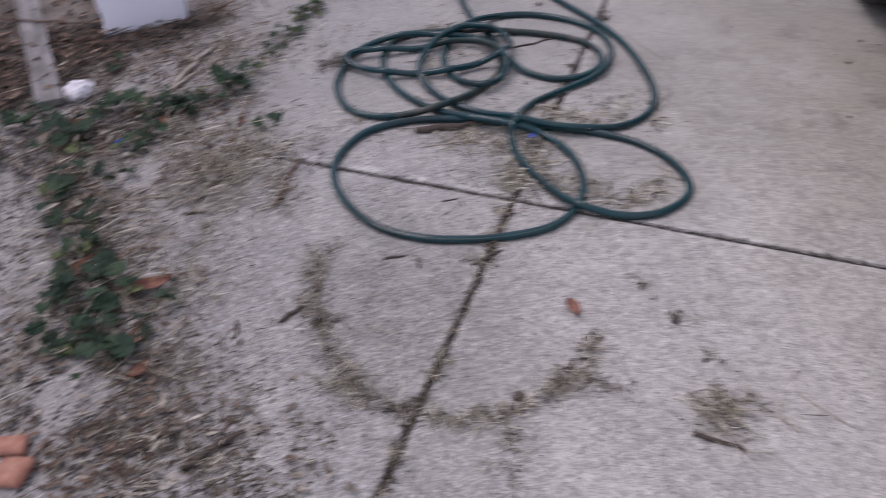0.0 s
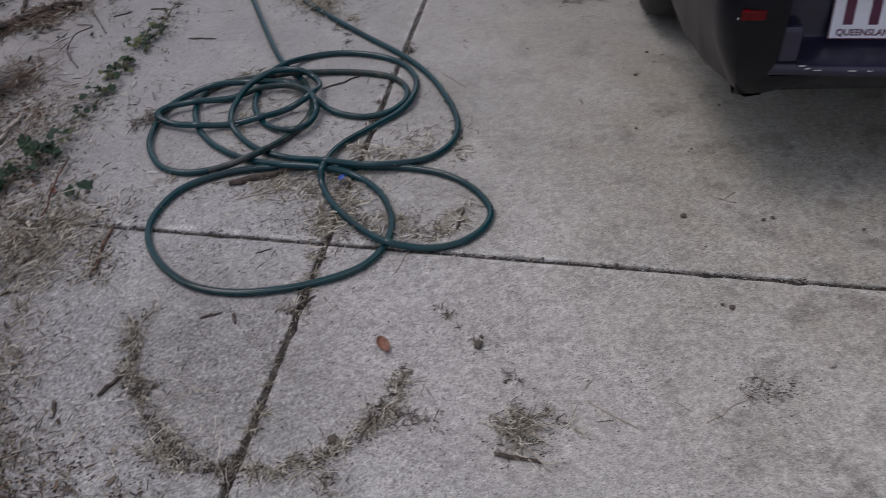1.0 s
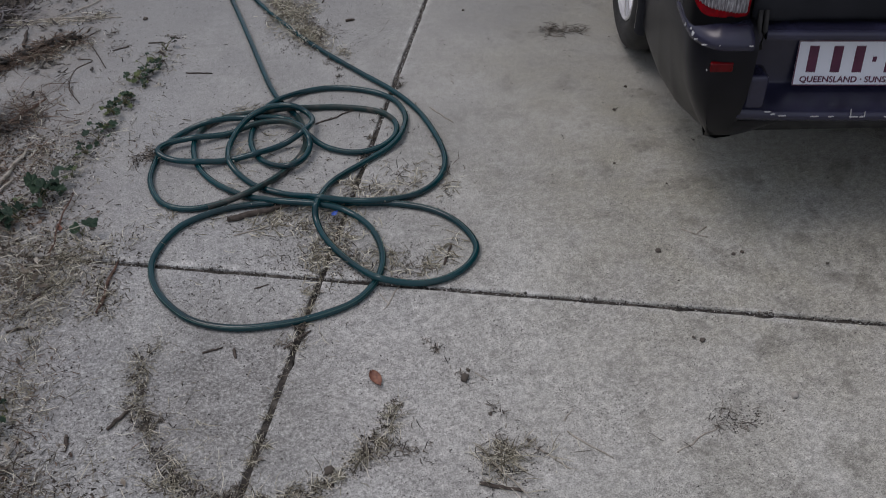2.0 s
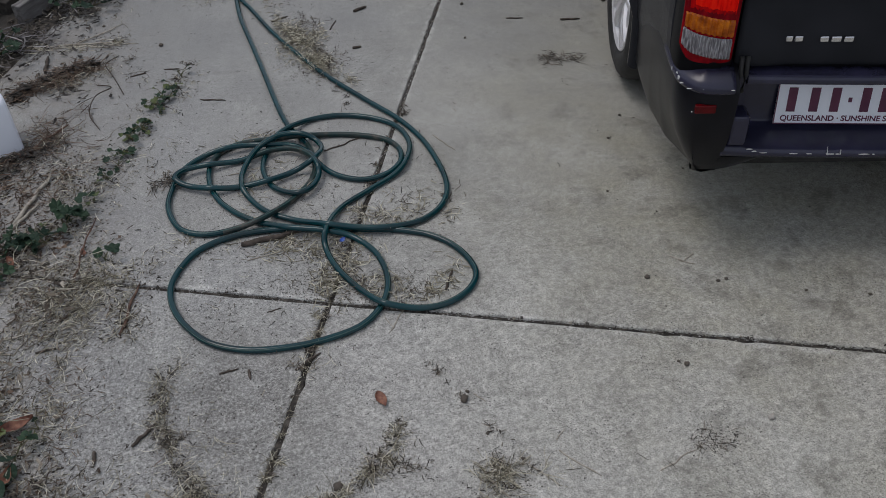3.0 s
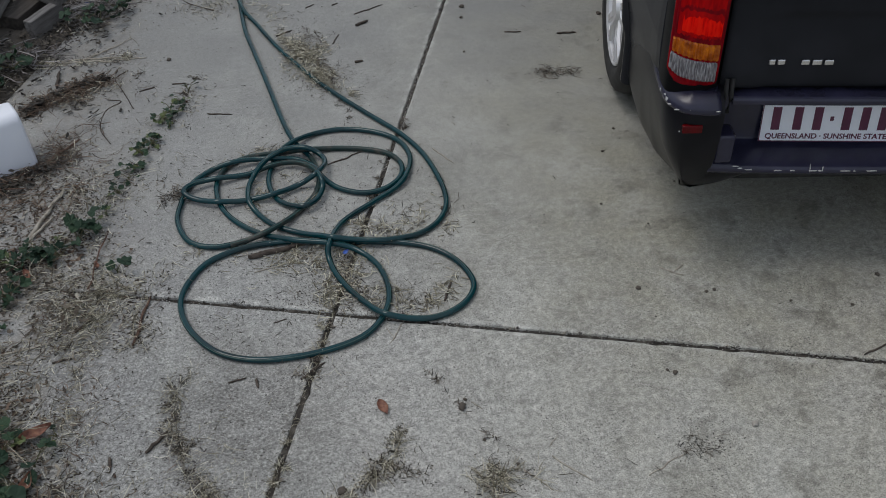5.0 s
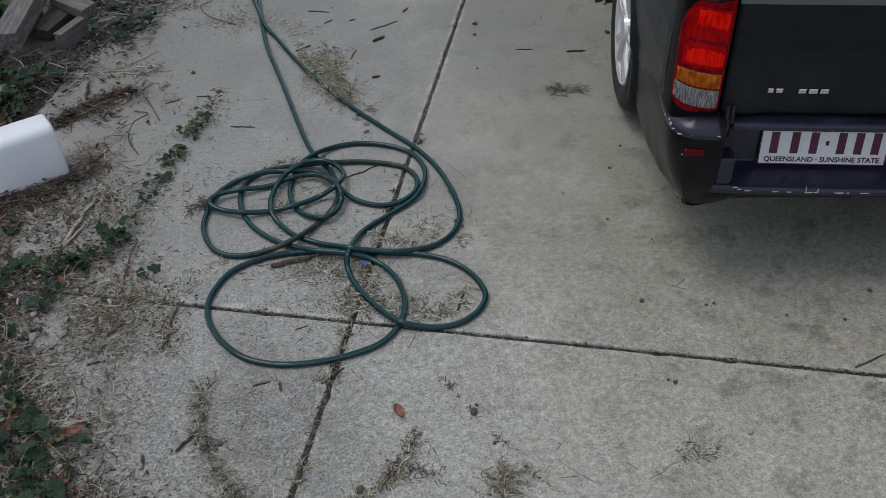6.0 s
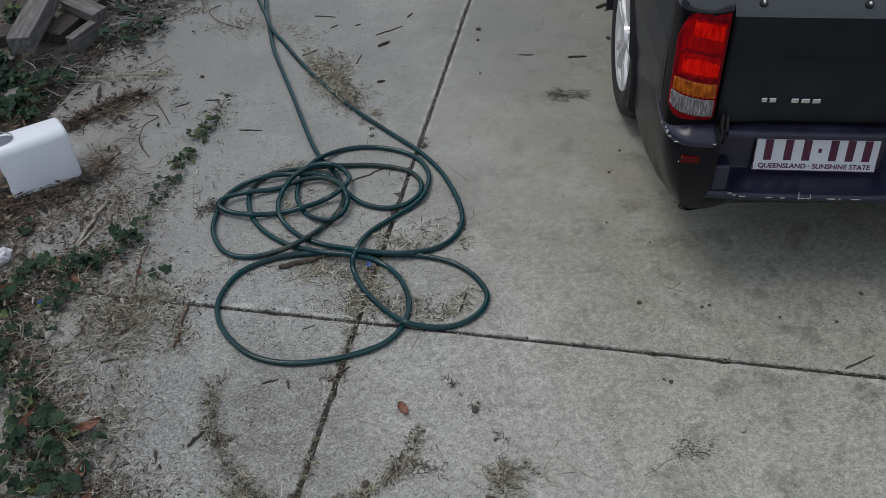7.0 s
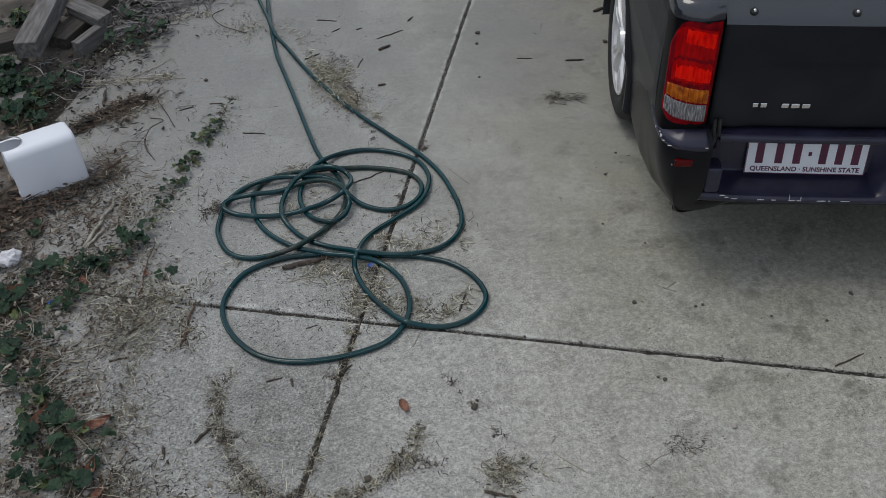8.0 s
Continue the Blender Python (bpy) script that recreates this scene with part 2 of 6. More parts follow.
BLACK = material("black_rubber", [(0.010, 0.010, 0.010), (0.018, 0.018, 0.018), (0.03, 0.03, 0.029)], 0.7, scale=25, grain=300, bump=0.2)
VINYL = material("tonneau_vinyl", [(0.016, 0.017, 0.019), (0.026, 0.027, 0.03)], 0.45, scale=9, grain=500, bump=0.15)
ALLOY = material("alloy_rim", [(0.66, 0.66, 0.68), (0.76, 0.76, 0.78), (0.84, 0.84, 0.85)], 0.25, metal=0.45, scale=12, grain=300, bump=0.03, mixed=0.15)
CHROME = material("chrome", [(0.62, 0.62, 0.63), (0.72, 0.72, 0.73)], 0.18, metal=1.0, scale=20, grain=300, bump=0.02, mixed=0.1)
RED_LENS = material("red_lens", [(0.13, 0.001, 0.005), (0.21, 0.002, 0.007), (0.33, 0.003, 0.007)], 0.2, scale=45, grain=260, bump=0.05, mixed=0.1, shine=0.10, stretch=(1, 1, 0.35))
# Bright and mid reds paint the light caught inside the tail light.
RED_BRIGHT = material("red_lens_glow", [(0.62, 0.003, 0.003), (0.95, 0.008, 0.004), (1.0, 0.022, 0.008)], 0.3, scale=110, grain=300, bump=0.03, mixed=0.1, shine=0.03, stretch=(1, 1, 0.18))
RED_MID = material("red_glow_falloff", [(0.26, 0.002, 0.005), (0.42, 0.003, 0.005), (0.55, 0.004, 0.005)], 0.25, scale=90, grain=300, bump=0.03, mixed=0.1, shine=0.06, stretch=(1, 1, 0.2))
AMBER_LENS = material("amber_lens", [(0.24, 0.045, 0.003), (0.44, 0.10, 0.005), (0.66, 0.20, 0.010)], 0.2, scale=45, grain=200, bump=0.1, mixed=0.2, shine=0.3)
CLEAR_LENS = material("clear_lens", [(0.13, 0.12, 0.13), (0.26, 0.25, 0.26), (0.46, 0.46, 0.47)], 0.25, scale=170, grain=300, bump=0.03, mixed=0.1, shine=0.3, stretch=(1, 1, 0.25))
DARK_RED = material("dark_red_reflector", [(0.07, 0.002, 0.003), (0.11, 0.002, 0.004)], 0.25, scale=60, grain=260, bump=0.05, mixed=0.1, shine=0.2)
SCRAPE = material("scraped_paint", [(0.45, 0.45, 0.46), (0.62, 0.62, 0.62)], 0.7, scale=60, grain=200, bump=0.2)
PLATE = material("plate_white", [(0.85, 0.88, 0.95), (0.89, 0.91, 0.97)], 0.4, scale=12, grain=200, bump=0.03, mixed=0.1)
MAROON = material("plate_maroon", [(0.085, 0.012, 0.045), (0.12, 0.02, 0.06)], 0.45, scale=30, grain=200, bump=0.03, mixed=0.1)
GLASS = material("dark_car_glass", [(0.012, 0.014, 0.016), (0.018, 0.02, 0.022)], 0.06, scale=4, grain=100, bump=0.0, coat=0.5)

# ---- builders ----


def finish(bm, name, *mats, smooth=False):
    data = bpy.data.meshes.new(name)
    bmesh.ops.recalc_face_normals(bm, faces=bm.faces)
    bm.to_mesh(data)
    bm.free()
    for m in mats:
        data.materials.append(m)
    if smooth:
        data.polygons.foreach_set("use_smooth", [True] * len(data.polygons))
    return data


def part(name, bm, mats, parent, label="", smooth=False):
    """One mesh under a thing or under a part."""
    data = bm if isinstance(bm, bpy.types.Mesh) else finish(bm, name, *(mats if isinstance(mats, (list, tuple)) else [mats]), smooth=smooth)
    ob = new(name, data)
    ob.parent = parent
    return tagged(ob, label)


def thing(name, bm, mats, label, category, m=None, group="", kind="", smooth=False):
    data = bm if isinstance(bm, bpy.types.Mesh) else finish(bm, name, *(mats if isinstance(mats, (list, tuple)) else [mats]), smooth=smooth)
    ob = new(name, data)
    if m is not None:
        ob.matrix_world = m
    return tagged(ob, label, category, group, kind)


def empty(name, label, category, m=None, group="", kind=""):
    ob = new(name)
    ob.empty_display_size = 0.1
    if m is not None:
        ob.matrix_world = m
    return tagged(ob, label, category, group, kind)


def block(x0, x1, y0, y1, z0, z1, bevel=0.0, segments=2, bm=None, m=None):
    bm = bm or bmesh.new()
    made = bmesh.ops.create_cube(bm, size=1.0)["verts"]
    for v in made:
        v.co = Vector((x0 + (x1 - x0) * (v.co.x + 0.5), y0 + (y1 - y0) * (v.co.y + 0.5), z0 + (z1 - z0) * (v.co.z + 0.5)))
        if m is not None:
            v.co = m @ v.co
    if bevel:
        edges = list({e for v in made for e in v.link_edges})
        bmesh.ops.bevel(bm, geom=edges, offset=bevel, segments=segments, affect="EDGES", profile=0.5)
    return bm


def loft(rows, closed=False, caps=False, bm=None):
    """Quads between rows of points of one length."""
    bm = bm or bmesh.new()
    lines = [[bm.verts.new(p) for p in row] for row in rows]
    count = len(lines[0])
    for a, b in zip(lines, lines[1:]):
        for i in range(count if closed else count - 1):
            j = (i + 1) % count
            bm.faces.new((a[i], a[j], b[j], b[i]))
    if caps:
        bm.faces.new(lines[0][::-1]), bm.faces.new(lines[-1])
    return bm


def tube(path, radii, sides=6, bm=None, caps=True):
    """A round rod along a path, with a radius at each point."""
    rows = []
    for i, p in enumerate(path):
        p = Vector(p)
        ahead = (Vector(path[min(i + 1, len(path) - 1)]) - Vector(path[max(i - 1, 0)])).normalized()
        side = ahead.cross((0, 0, 1))
        side = side.normalized() if side.length > 1e-4 else Vector((1, 0, 0))
        up = side.cross(ahead)
        r = radii if isinstance(radii, float) else radii[i]
        rows.append([p + r * (math.cos(a) * side + math.sin(a) * up) for a in (2 * math.pi * k / sides for k in range(sides))])
    return loft(rows, closed=True, caps=caps, bm=bm)


def smooth_line(points, step=0.008):
    """Evenly spaced points of a Catmull-Rom spline through the given ones."""
    pts = [np.array(p, float) for p in points]
    pts = [2 * pts[0] - pts[1], *pts, 2 * pts[-1] - pts[-2]]
    out = []
    for a, b, c, d in zip(pts, pts[1:], pts[2:], pts[3:]):
        for s in np.linspace(0, 1, 24, endpoint=False):
            out.append(0.5 * (2 * b + (c - a) * s + (2 * a - 5 * b + 4 * c - d) * s**2 + (3 * b - a - 3 * c + d) * s**3))
    out = np.array([*out, pts[-2]])
    run = np.r_[0, np.cumsum(np.linalg.norm(np.diff(out, axis=0), axis=1))]
    at = np.linspace(0, run[-1], max(4, int(run[-1] / step)))
    return np.stack([np.interp(at, run, out[:, k]) for k in range(out.shape[1])], 1)


# ---- ground ----


def ground_sheet():
    """One soil sheet to the horizon, uneven beside the driveway, lower beneath the slabs."""
    bm = bmesh.new()
    xs = [-2500, -300, -40, -9, *np.arange(-5, 6.01, 0.125).tolist(), 9, 40, 300, 2500]
    rows = []
    for y in xs:
        row = []
        for x in xs:
            c = x * ACROSS[0] + y * ACROSS[1]
            edge = -1.42 + 0.10 * math.sin(2.3 * y) + 0.05 * math.sin(7.1 * y + 1)
            rise = min(1.0, max(0.0, (edge - c) / 0.35))
            z = -0.03 + rise * (0.055 + 0.035 * noise.noise((x * 2.3, y * 2.3, 0.3)) + 0.012 * noise.noise((x * 9, y * 9, 2)))
            row.append((x, y, z if abs(x) < 6 and abs(y) < 6 else -0.03))
        rows.append(row)
    return loft(rows, bm=bm)


tagged(thing("ground", ground_sheet(), SOIL, "sandy grey garden soil beside the driveway", "ground", smooth=True), kind="structure")
driveway = empty("driveway", "weathered grey concrete driveway of jointed slabs", "driveway", kind="structure")


def slab(c0, c1, l0, l1, seed):
    """A slab with slightly uneven, worn edges."""
    rng = random.Random(seed)
    outline = []
    for a, b in (((c0, l0), (c1, l0)), ((c1, l0), (c1, l1)), ((c1, l1), (c0, l1)), ((c0, l1), (c0, l0))):
        steps = int(math.dist(a, b) / 0.03)
        for k in range(steps):
            s = k / steps
            chip = rng.uniform(0, 0.0022) + (rng.uniform(0.002, 0.006) if rng.random() < 0.04 else 0)
            outline.append((a[0] + (b[0] - a[0]) * s, a[1] + (b[1] - a[1]) * s, chip))
    mid = Vector(((c0 + c1) / 2, (l0 + l1) / 2))
    rows = [[], [], [], []]
    for c, l, chip in outline:
        for row, (inset, z) in zip(rows, ((0.0, -0.1), (chip, -0.009), (chip + 0.002, -0.002), (chip + 0.006, 0.0))):
            cc = c + math.copysign(min(inset, abs(c - mid.x)), mid.x - c) * (1 if min(abs(c - c0), abs(c - c1)) < 1e-6 else 0)
            ll = l + math.copysign(min(inset, abs(l - mid.y)), mid.y - l) * (1 if min(abs(l - l0), abs(l - l1)) < 1e-6 else 0)
            p = on_slab(cc, ll)
            row.append((p[0], p[1], z))
    bm = loft(rows, closed=True)
    bm.verts.ensure_lookup_table()
    bm.faces.new(bm.verts[-len(outline):])
    return bm


GAP = 0.0052
for number, (c0, c1, l0, l1) in enumerate(((-1.62, -GAP, GAP, 3.6), (GAP, 2.6, GAP, 3.6), (-1.62, -GAP, -3.6, -GAP), (GAP, 2.6, -3.6, -GAP),
                                           (-1.62, -GAP, 3.613, 7.2), (GAP, 2.6, 3.613, 7.2), (2.613, 3.4, GAP, 3.6), (2.613, 3.4, -3.6, -GAP), (2.613, 3.4, 3.613, 7.2), (-1.62, -GAP, -7.2, -3.613), (GAP, 2.6, -7.2, -3.613), (2.613, 3.4, -7.2, -3.613))):
    part("concrete_slab", slab(c0, c1, l0, l1, number), CONCRETE, driveway)


def joint_strip(a, b, width, seed, deep=0.0075):
    """Packed dirt in a joint, a little below the slabs."""
    rng = random.Random(seed)
    a, b = on_slab(*a), on_slab(*b)
    count = int(np.linalg.norm(b - a) / 0.02)
    side = np.array([-(b - a)[1], (b - a)[0]]) / np.linalg.norm(b - a) * width
    rows = []
    for k in range(count + 1):
        p = a + (b - a) * k / count
        z = -deep + 0.0035 * noise.noise((p[0] * 25, p[1] * 25, seed))
        rows.append([(*(p - side), z), (*p, z + rng.uniform(-0.001, 0.0015)), (*(p + side), z)])
    return loft(rows)


joint_fill = part("joint_fill", joint_strip((-1.6, 0), (3.4, 0), 0.008, 1), JOINT, driveway, "dark dirt packed into the slab joints")
part("joint_fill", joint_strip((0, 0.01), (0, 7), 0.009, 2), JOINT, driveway, "dark dirt packed into the slab joints")
part("joint_fill", joint_strip((0, -7), (0, -0.01), 0.009, 3, 0.004), JOINT, driveway, "dark dirt packed into the slab joints")

# A plain rendered wall, added out of view to block sky light beside the car.
RENDER_COAT = material("blocker_render", [(0.20, 0.19, 0.175), (0.27, 0.26, 0.24), (0.32, 0.31, 0.29)], 0.9, scale=3, grain=120, bump=0.6)
wall_low, wall_high = on_slab(3.42, -0.9), on_slab(3.42, 7.4)
tagged(thing("unseen_wall", block(0, 8.3, -0.12, 0.12, -0.05, 3.1, 0.01), RENDER_COAT, "plain unseen wall added to block sky light beside the driveway", "wall", pose(wall_low[0], wall_low[1], 0, 0, 0, 90 + math.degrees(SLAB_TURN))), kind="structure")

# A plain weathered screen, added unseen beyond the weeds, darkens the car's reflections.
SCREEN_WOOD = material("screen_timber", [(0.06, 0.055, 0.048), (0.10, 0.092, 0.08), (0.15, 0.14, 0.125)], 0.9, scale=4, grain=60, bump=0.6, stretch=(9, 9, 1))
screen_low = on_slab(-5.2, -4.0)
tagged(thing("unseen_screen", block(0, 13.0, -0.05, 0.05, -0.05, 1.7, 0.01), SCREEN_WOOD, "plain unseen timber screen added beyond the garden to darken reflections", "fence", pose(screen_low[0], screen_low[1], 0, 0, 0, 90 + math.degrees(SLAB_TURN))), kind="structure")

# ---- garden hose ----
HOSE_RADIUS = 0.0097
COILS = {
    "lead_in": [(-0.295, 2.410), (-0.285, 2.200), (-0.270, 1.990), (-0.250, 1.790), (-0.215, 1.605), (-0.185, 1.450), (-0.150, 1.260), (-0.120, 1.095), (-0.095, 0.975), (-0.065, 0.880)],
    "back_loop": [(-0.015, 0.780), (0.005, 0.655), (-0.015, 0.565), (-0.080, 0.475), (-0.175, 0.400), (-0.270, 0.360), (-0.360, 0.355), (-0.435, 0.400), (-0.475, 0.505), (-0.470, 0.605), (-0.440, 0.710), (-0.365, 0.785), (-0.275, 0.815), (-0.180, 0.810), (-0.070, 0.785), (-0.010, 0.725), (0.020, 0.650), (0.075, 0.580), (0.155, 0.540), (0.235, 0.555), (0.290, 0.615), (0.295, 0.695), (0.245, 0.765), (0.125, 0.815)],
    "inner": [(-0.010, 0.835), (-0.145, 0.840), (-0.255, 0.830), (-0.320, 0.785), (-0.350, 0.700), (-0.340, 0.585), (-0.290, 0.480), (-0.200, 0.390), (-0.100, 0.340), (0.020, 0.300)],
    "front": [(0.095, 0.255), (0.155, 0.175), (0.180, 0.080), (0.175, -0.005), (0.140, -0.080), (0.080, -0.135), (-0.015, -0.165), (-0.110, -0.175), (-0.225, -0.165), (-0.325, -0.120), (-0.395, -0.040), (-0.435, 0.045), (-0.445, 0.130), (-0.420, 0.210), (-0.370, 0.280), (-0.290, 0.320), (-0.200, 0.335), (-0.100, 0.330), (0.020, 0.305)],
    "side": [(0.120, 0.285), (0.235, 0.260), (0.340, 0.210), (0.410, 0.130), (0.440, 0.030), (0.410, -0.040), (0.345, -0.085), (0.275, -0.095), (0.205, -0.075), (0.135, -0.030), (0.070, 0.060), (0.025, 0.160), (0.010, 0.260), (0.030, 0.335), (0.080, 0.410)],
    "upper": [(0.180, 0.485), (0.265, 0.550), (0.315, 0.630), (0.335, 0.725), (0.305, 0.830), (0.220, 0.905), (0.100, 0.945), (-0.015, 0.930), (-0.110, 0.865), (-0.155, 0.765)],
    "lens": [(-0.170, 0.660), (-0.140, 0.560), (-0.075, 0.510), (-0.015, 0.530), (0.015, 0.610), (-0.005, 0.700), (-0.070, 0.765), (-0.155, 0.765), (-0.245, 0.730), (-0.355, 0.725), (-0.430, 0.710), (-0.460, 0.670), (-0.420, 0.620), (-0.340, 0.590), (-0.235, 0.580), (-0.110, 0.610), (-0.020, 0.665), (0.030, 0.735), (0.015, 0.800), (-0.035, 0.845), (-0.100, 0.850), (-0.170, 0.805), (-0.215, 0.730), (-0.240, 0.640)],
    "tail": [(-0.230, 0.545), (-0.170, 0.440), (-0.085, 0.375), (0.010, 0.335), (0.120, 0.295), (0.205, 0.280), (0.295, 0.285), (0.360, 0.320), (0.405, 0.380), (0.425, 0.465), (0.415, 0.590), (0.380, 0.740), (0.315, 0.880), (0.210, 1.035), (0.105, 1.195), (0.035, 1.315), (-0.050, 1.485), (-0.130, 1.665), (-0.205, 1.865), (-0.260, 2.005), (-0.295, 2.185), (-0.330, 2.350), (-0.345, 2.420)],
}


def hose_line():
    """Sweeps the hose along its coils; where a later turn crosses an earlier one, it lies on top."""
    line = smooth_line([p for strand in COILS.values() for p in strand], 0.007)
    count = len(line)
    first, starts = 0, []
    for mark in (*(strand[0] for strand in COILS.values()), COILS["back_loop"][16], COILS["back_loop"][21], COILS["inner"][4]):
        starts.append(int(np.argmin(np.linalg.norm(line - mark, axis=1) + (0 if len(starts) > 7 else 1e3 * (np.arange(count) < first)))))
        first = starts[-1]
    span_of = dict(zip(COILS, zip(starts, [*starts[1:8], count])))
    half, dusty_from, dusty_to = starts[8:]
    # From the bottom of the heap to its top.
    layers = [span_of["lead_in"], span_of["front"], span_of["inner"], span_of["side"], (half, span_of["back_loop"][1]), span_of["upper"], span_of["tail"], (span_of["back_loop"][0], half), span_of["lens"]]
    order = np.concatenate([np.arange(*ends) for ends in layers])
    dusty = [(span_of["back_loop"][0], span_of["back_loop"][0] + int(0.36 * (half - span_of["back_loop"][0]))), (dusty_from, dusty_to), (span_of["lens"][0] + 60, span_of["lens"][0] + 95)]
    run = np.arange(count) * 0.007
    z = np.full(count, HOSE_RADIUS)
    laid = []
    for i in order:
        if laid:
            old = np.array(laid)
            old = old[np.abs(run[old] - run[i]) > 0.12]
            if len(old):
                gap = np.linalg.norm(line[old] - line[i], axis=1)
                near = gap < 1.9 * HOSE_RADIUS
                if near.any():
                    lift = np.sqrt(np.maximum((2.0 * HOSE_RADIUS) ** 2 - gap[near] ** 2, 0))
                    z[i] = max(z[i], min(float((z[old][near] + lift).max()), 0.048))
        laid.append(i)
    floor = z.copy()
    for _ in range(140):
        z[1:-1] = np.maximum(floor[1:-1], 0.5 * z[1:-1] + 0.25 * (z[:-2] + z[2:]) - 0.00002)
    kernel = np.hanning(9) / np.hanning(9).sum()
    z = np.convolve(np.pad(z, 4, mode="edge"), kernel, "valid")
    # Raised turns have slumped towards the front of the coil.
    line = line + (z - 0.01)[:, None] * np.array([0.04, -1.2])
    return np.c_[line, z], run, dusty


def highlight_mesh(line, run):
    """A thin paler strip, a painted highlight, that winds slowly over the crown of the hose."""
    rows = []
    for i, p in enumerate(line):
        ahead = line[min(i + 1, len(line) - 1)] - line[max(i - 1, 0)]
        side = np.array([ahead[1], -ahead[0], 0]) / np.linalg.norm(ahead[:2])
        mid = 1.75 + 0.6 * math.sin(run[i] * 1.3)
        rows.append([tuple(p + (HOSE_RADIUS + lift) * (math.cos(a) * side + math.sin(a) * np.array([0, 0, 1]))) for a, lift in ((mid - 0.16, -0.0004), (mid - 0.08, 0.0004), (mid + 0.08, 0.0004), (mid + 0.16, -0.0004))])
    return loft(rows)


def tube_mesh(line, dusty):
    """The hose itself; dust clings to some stretches."""
    bm = tube(line, HOSE_RADIUS, sides=14)
    bm.faces.ensure_lookup_table()
    for start, end in dusty:
        for f in range(start * 14, end * 14):
            bm.faces[f].material_index = 1
    return bm


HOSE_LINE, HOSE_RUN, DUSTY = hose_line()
hose = empty("garden_hose", "dark green garden hose lying in loose tangled coils on concrete", "hose")
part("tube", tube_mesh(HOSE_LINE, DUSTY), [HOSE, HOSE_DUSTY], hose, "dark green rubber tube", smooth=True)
part("highlight_line", highlight_mesh(HOSE_LINE, HOSE_RUN), HOSE_HIGHLIGHT, hose, "paler green line painted as a highlight", smooth=True)

# ---- utility car ----
car = empty("utility_car", "black utility car with scraped rear bumper, parked on the driveway", "car", pose(1.0, 0, 0, 0, 0, -10))
WIDE = 1.80


def mirrored(rows):
    return [[(WIDE - u, v, z) for u, v, z in row] for row in rows]


def tub_mesh():
    """The load tub with rounded shoulders and an arch cut for each rear wheel."""
    side = [(0.10, 0.30), (0.02, 0.34), (-0.018, 0.42), (-0.030, 0.55), (-0.036, 0.68), (-0.034, 0.80), (-0.024, 0.90), (-0.004, 0.97), (0.03, 1.015), (0.085, 1.03)]
    rows = []
    for v, pull, low in ((0.145, 0.016, 1.0), (0.150, 0.008, 1.0), (0.16, 0.002, 1.0), (0.20, 0.0, 1.0), (0.3, 0.0, 1.0), (0.6, -0.004, 1.0), (1.2, -0.01, 1.0), (1.9, -0.006, 1.0), (2.25, 0.0, 1.0)):
        left = [(u + pull * (1 if z > 0.31 else 0.3), v, z) for u, z in side]
        right = [(WIDE - u, v, z) for u, v, z in left[::-1]]
        rows.append(left + right)
    bm = loft(rows, closed=True, caps=True)
    data = finish(bm, "tub", PAINT)
    body = new("tub_raw", data)
    cut = bmesh.new()
    for u in (-0.1, WIDE - 0.2):
        bmesh.ops.create_cone(cut, cap_ends=True, segments=48, radius1=WHEEL_R + 0.055, radius2=WHEEL_R + 0.055, depth=0.30,
                              matrix=pose(u + 0.15, AXLE, WHEEL_R, 0, 90, 0))
    cutter = new("cutter", finish(cut, "cutter"))
    mod = body.modifiers.new("arch", "BOOLEAN")
    mod.object, mod.operation, mod.solver = cutter, "DIFFERENCE", "EXACT"
    bpy.context.view_layer.update()
    made = bpy.data.meshes.new_from_object(body.evaluated_get(bpy.context.evaluated_depsgraph_get()))
    bpy.data.objects.remove(body), bpy.data.objects.remove(cutter)
    return made


AXLE, WHEEL_R, WHEEL_FACE = 1.09, 0.325, -0.022
tub = part("tub", tub_mesh(), PAINT, car, "glossy black load tub")
tub.data.materials.clear()
tub.data.materials.append(PAINT)
shading = tub.modifiers.new("soft_edges", "BEVEL")
shading.width, shading.segments, shading.limit_method, shading.angle_limit = 0.008, 2, "ANGLE", radians(40)


def arch_lip():
    rows = []
    for k in range(33):
        a = radians(-12 + 204 * k / 32)
        ring = []
        for r, u in ((0.055, -0.002), (0.060, -0.046), (0.078, -0.047), (0.095, -0.036), (0.10, -0.02)):
            ring.append((u + (0.012 if math.sin(a) < 0.3 else 0), AXLE + (WHEEL_R + r) * math.cos(a), WHEEL_R + (WHEEL_R + r) * math.sin(a)))
        rows.append(ring)
    return loft(rows)


part("wheel_arch", arch_lip(), PAINT, car, "rolled black wheel arch lip", smooth=True)


def tyre_mesh():
    rows = []
    profile = [(0.04, 0.215), (0.014, 0.225), (0.004, 0.245), (0.0, 0.275), (0.010, 0.302), (0.022, 0.315), (0.045, 0.324), (0.075, 0.325), (0.15, 0.325),
               (0.18, 0.323), (0.203, 0.313), (0.215, 0.30), (0.222, 0.27), (0.215, 0.23), (0.18, 0.215)]
    for k in range(48):
        a = 2 * math.pi * k / 48
        rows.append([(u, r * math.cos(a), r * math.sin(a)) for u, r in profile])
    rows.append(rows[0])
    bm = loft(rows)
    bmesh.ops.remove_doubles(bm, verts=bm.verts, dist=1e-5)
    return bm


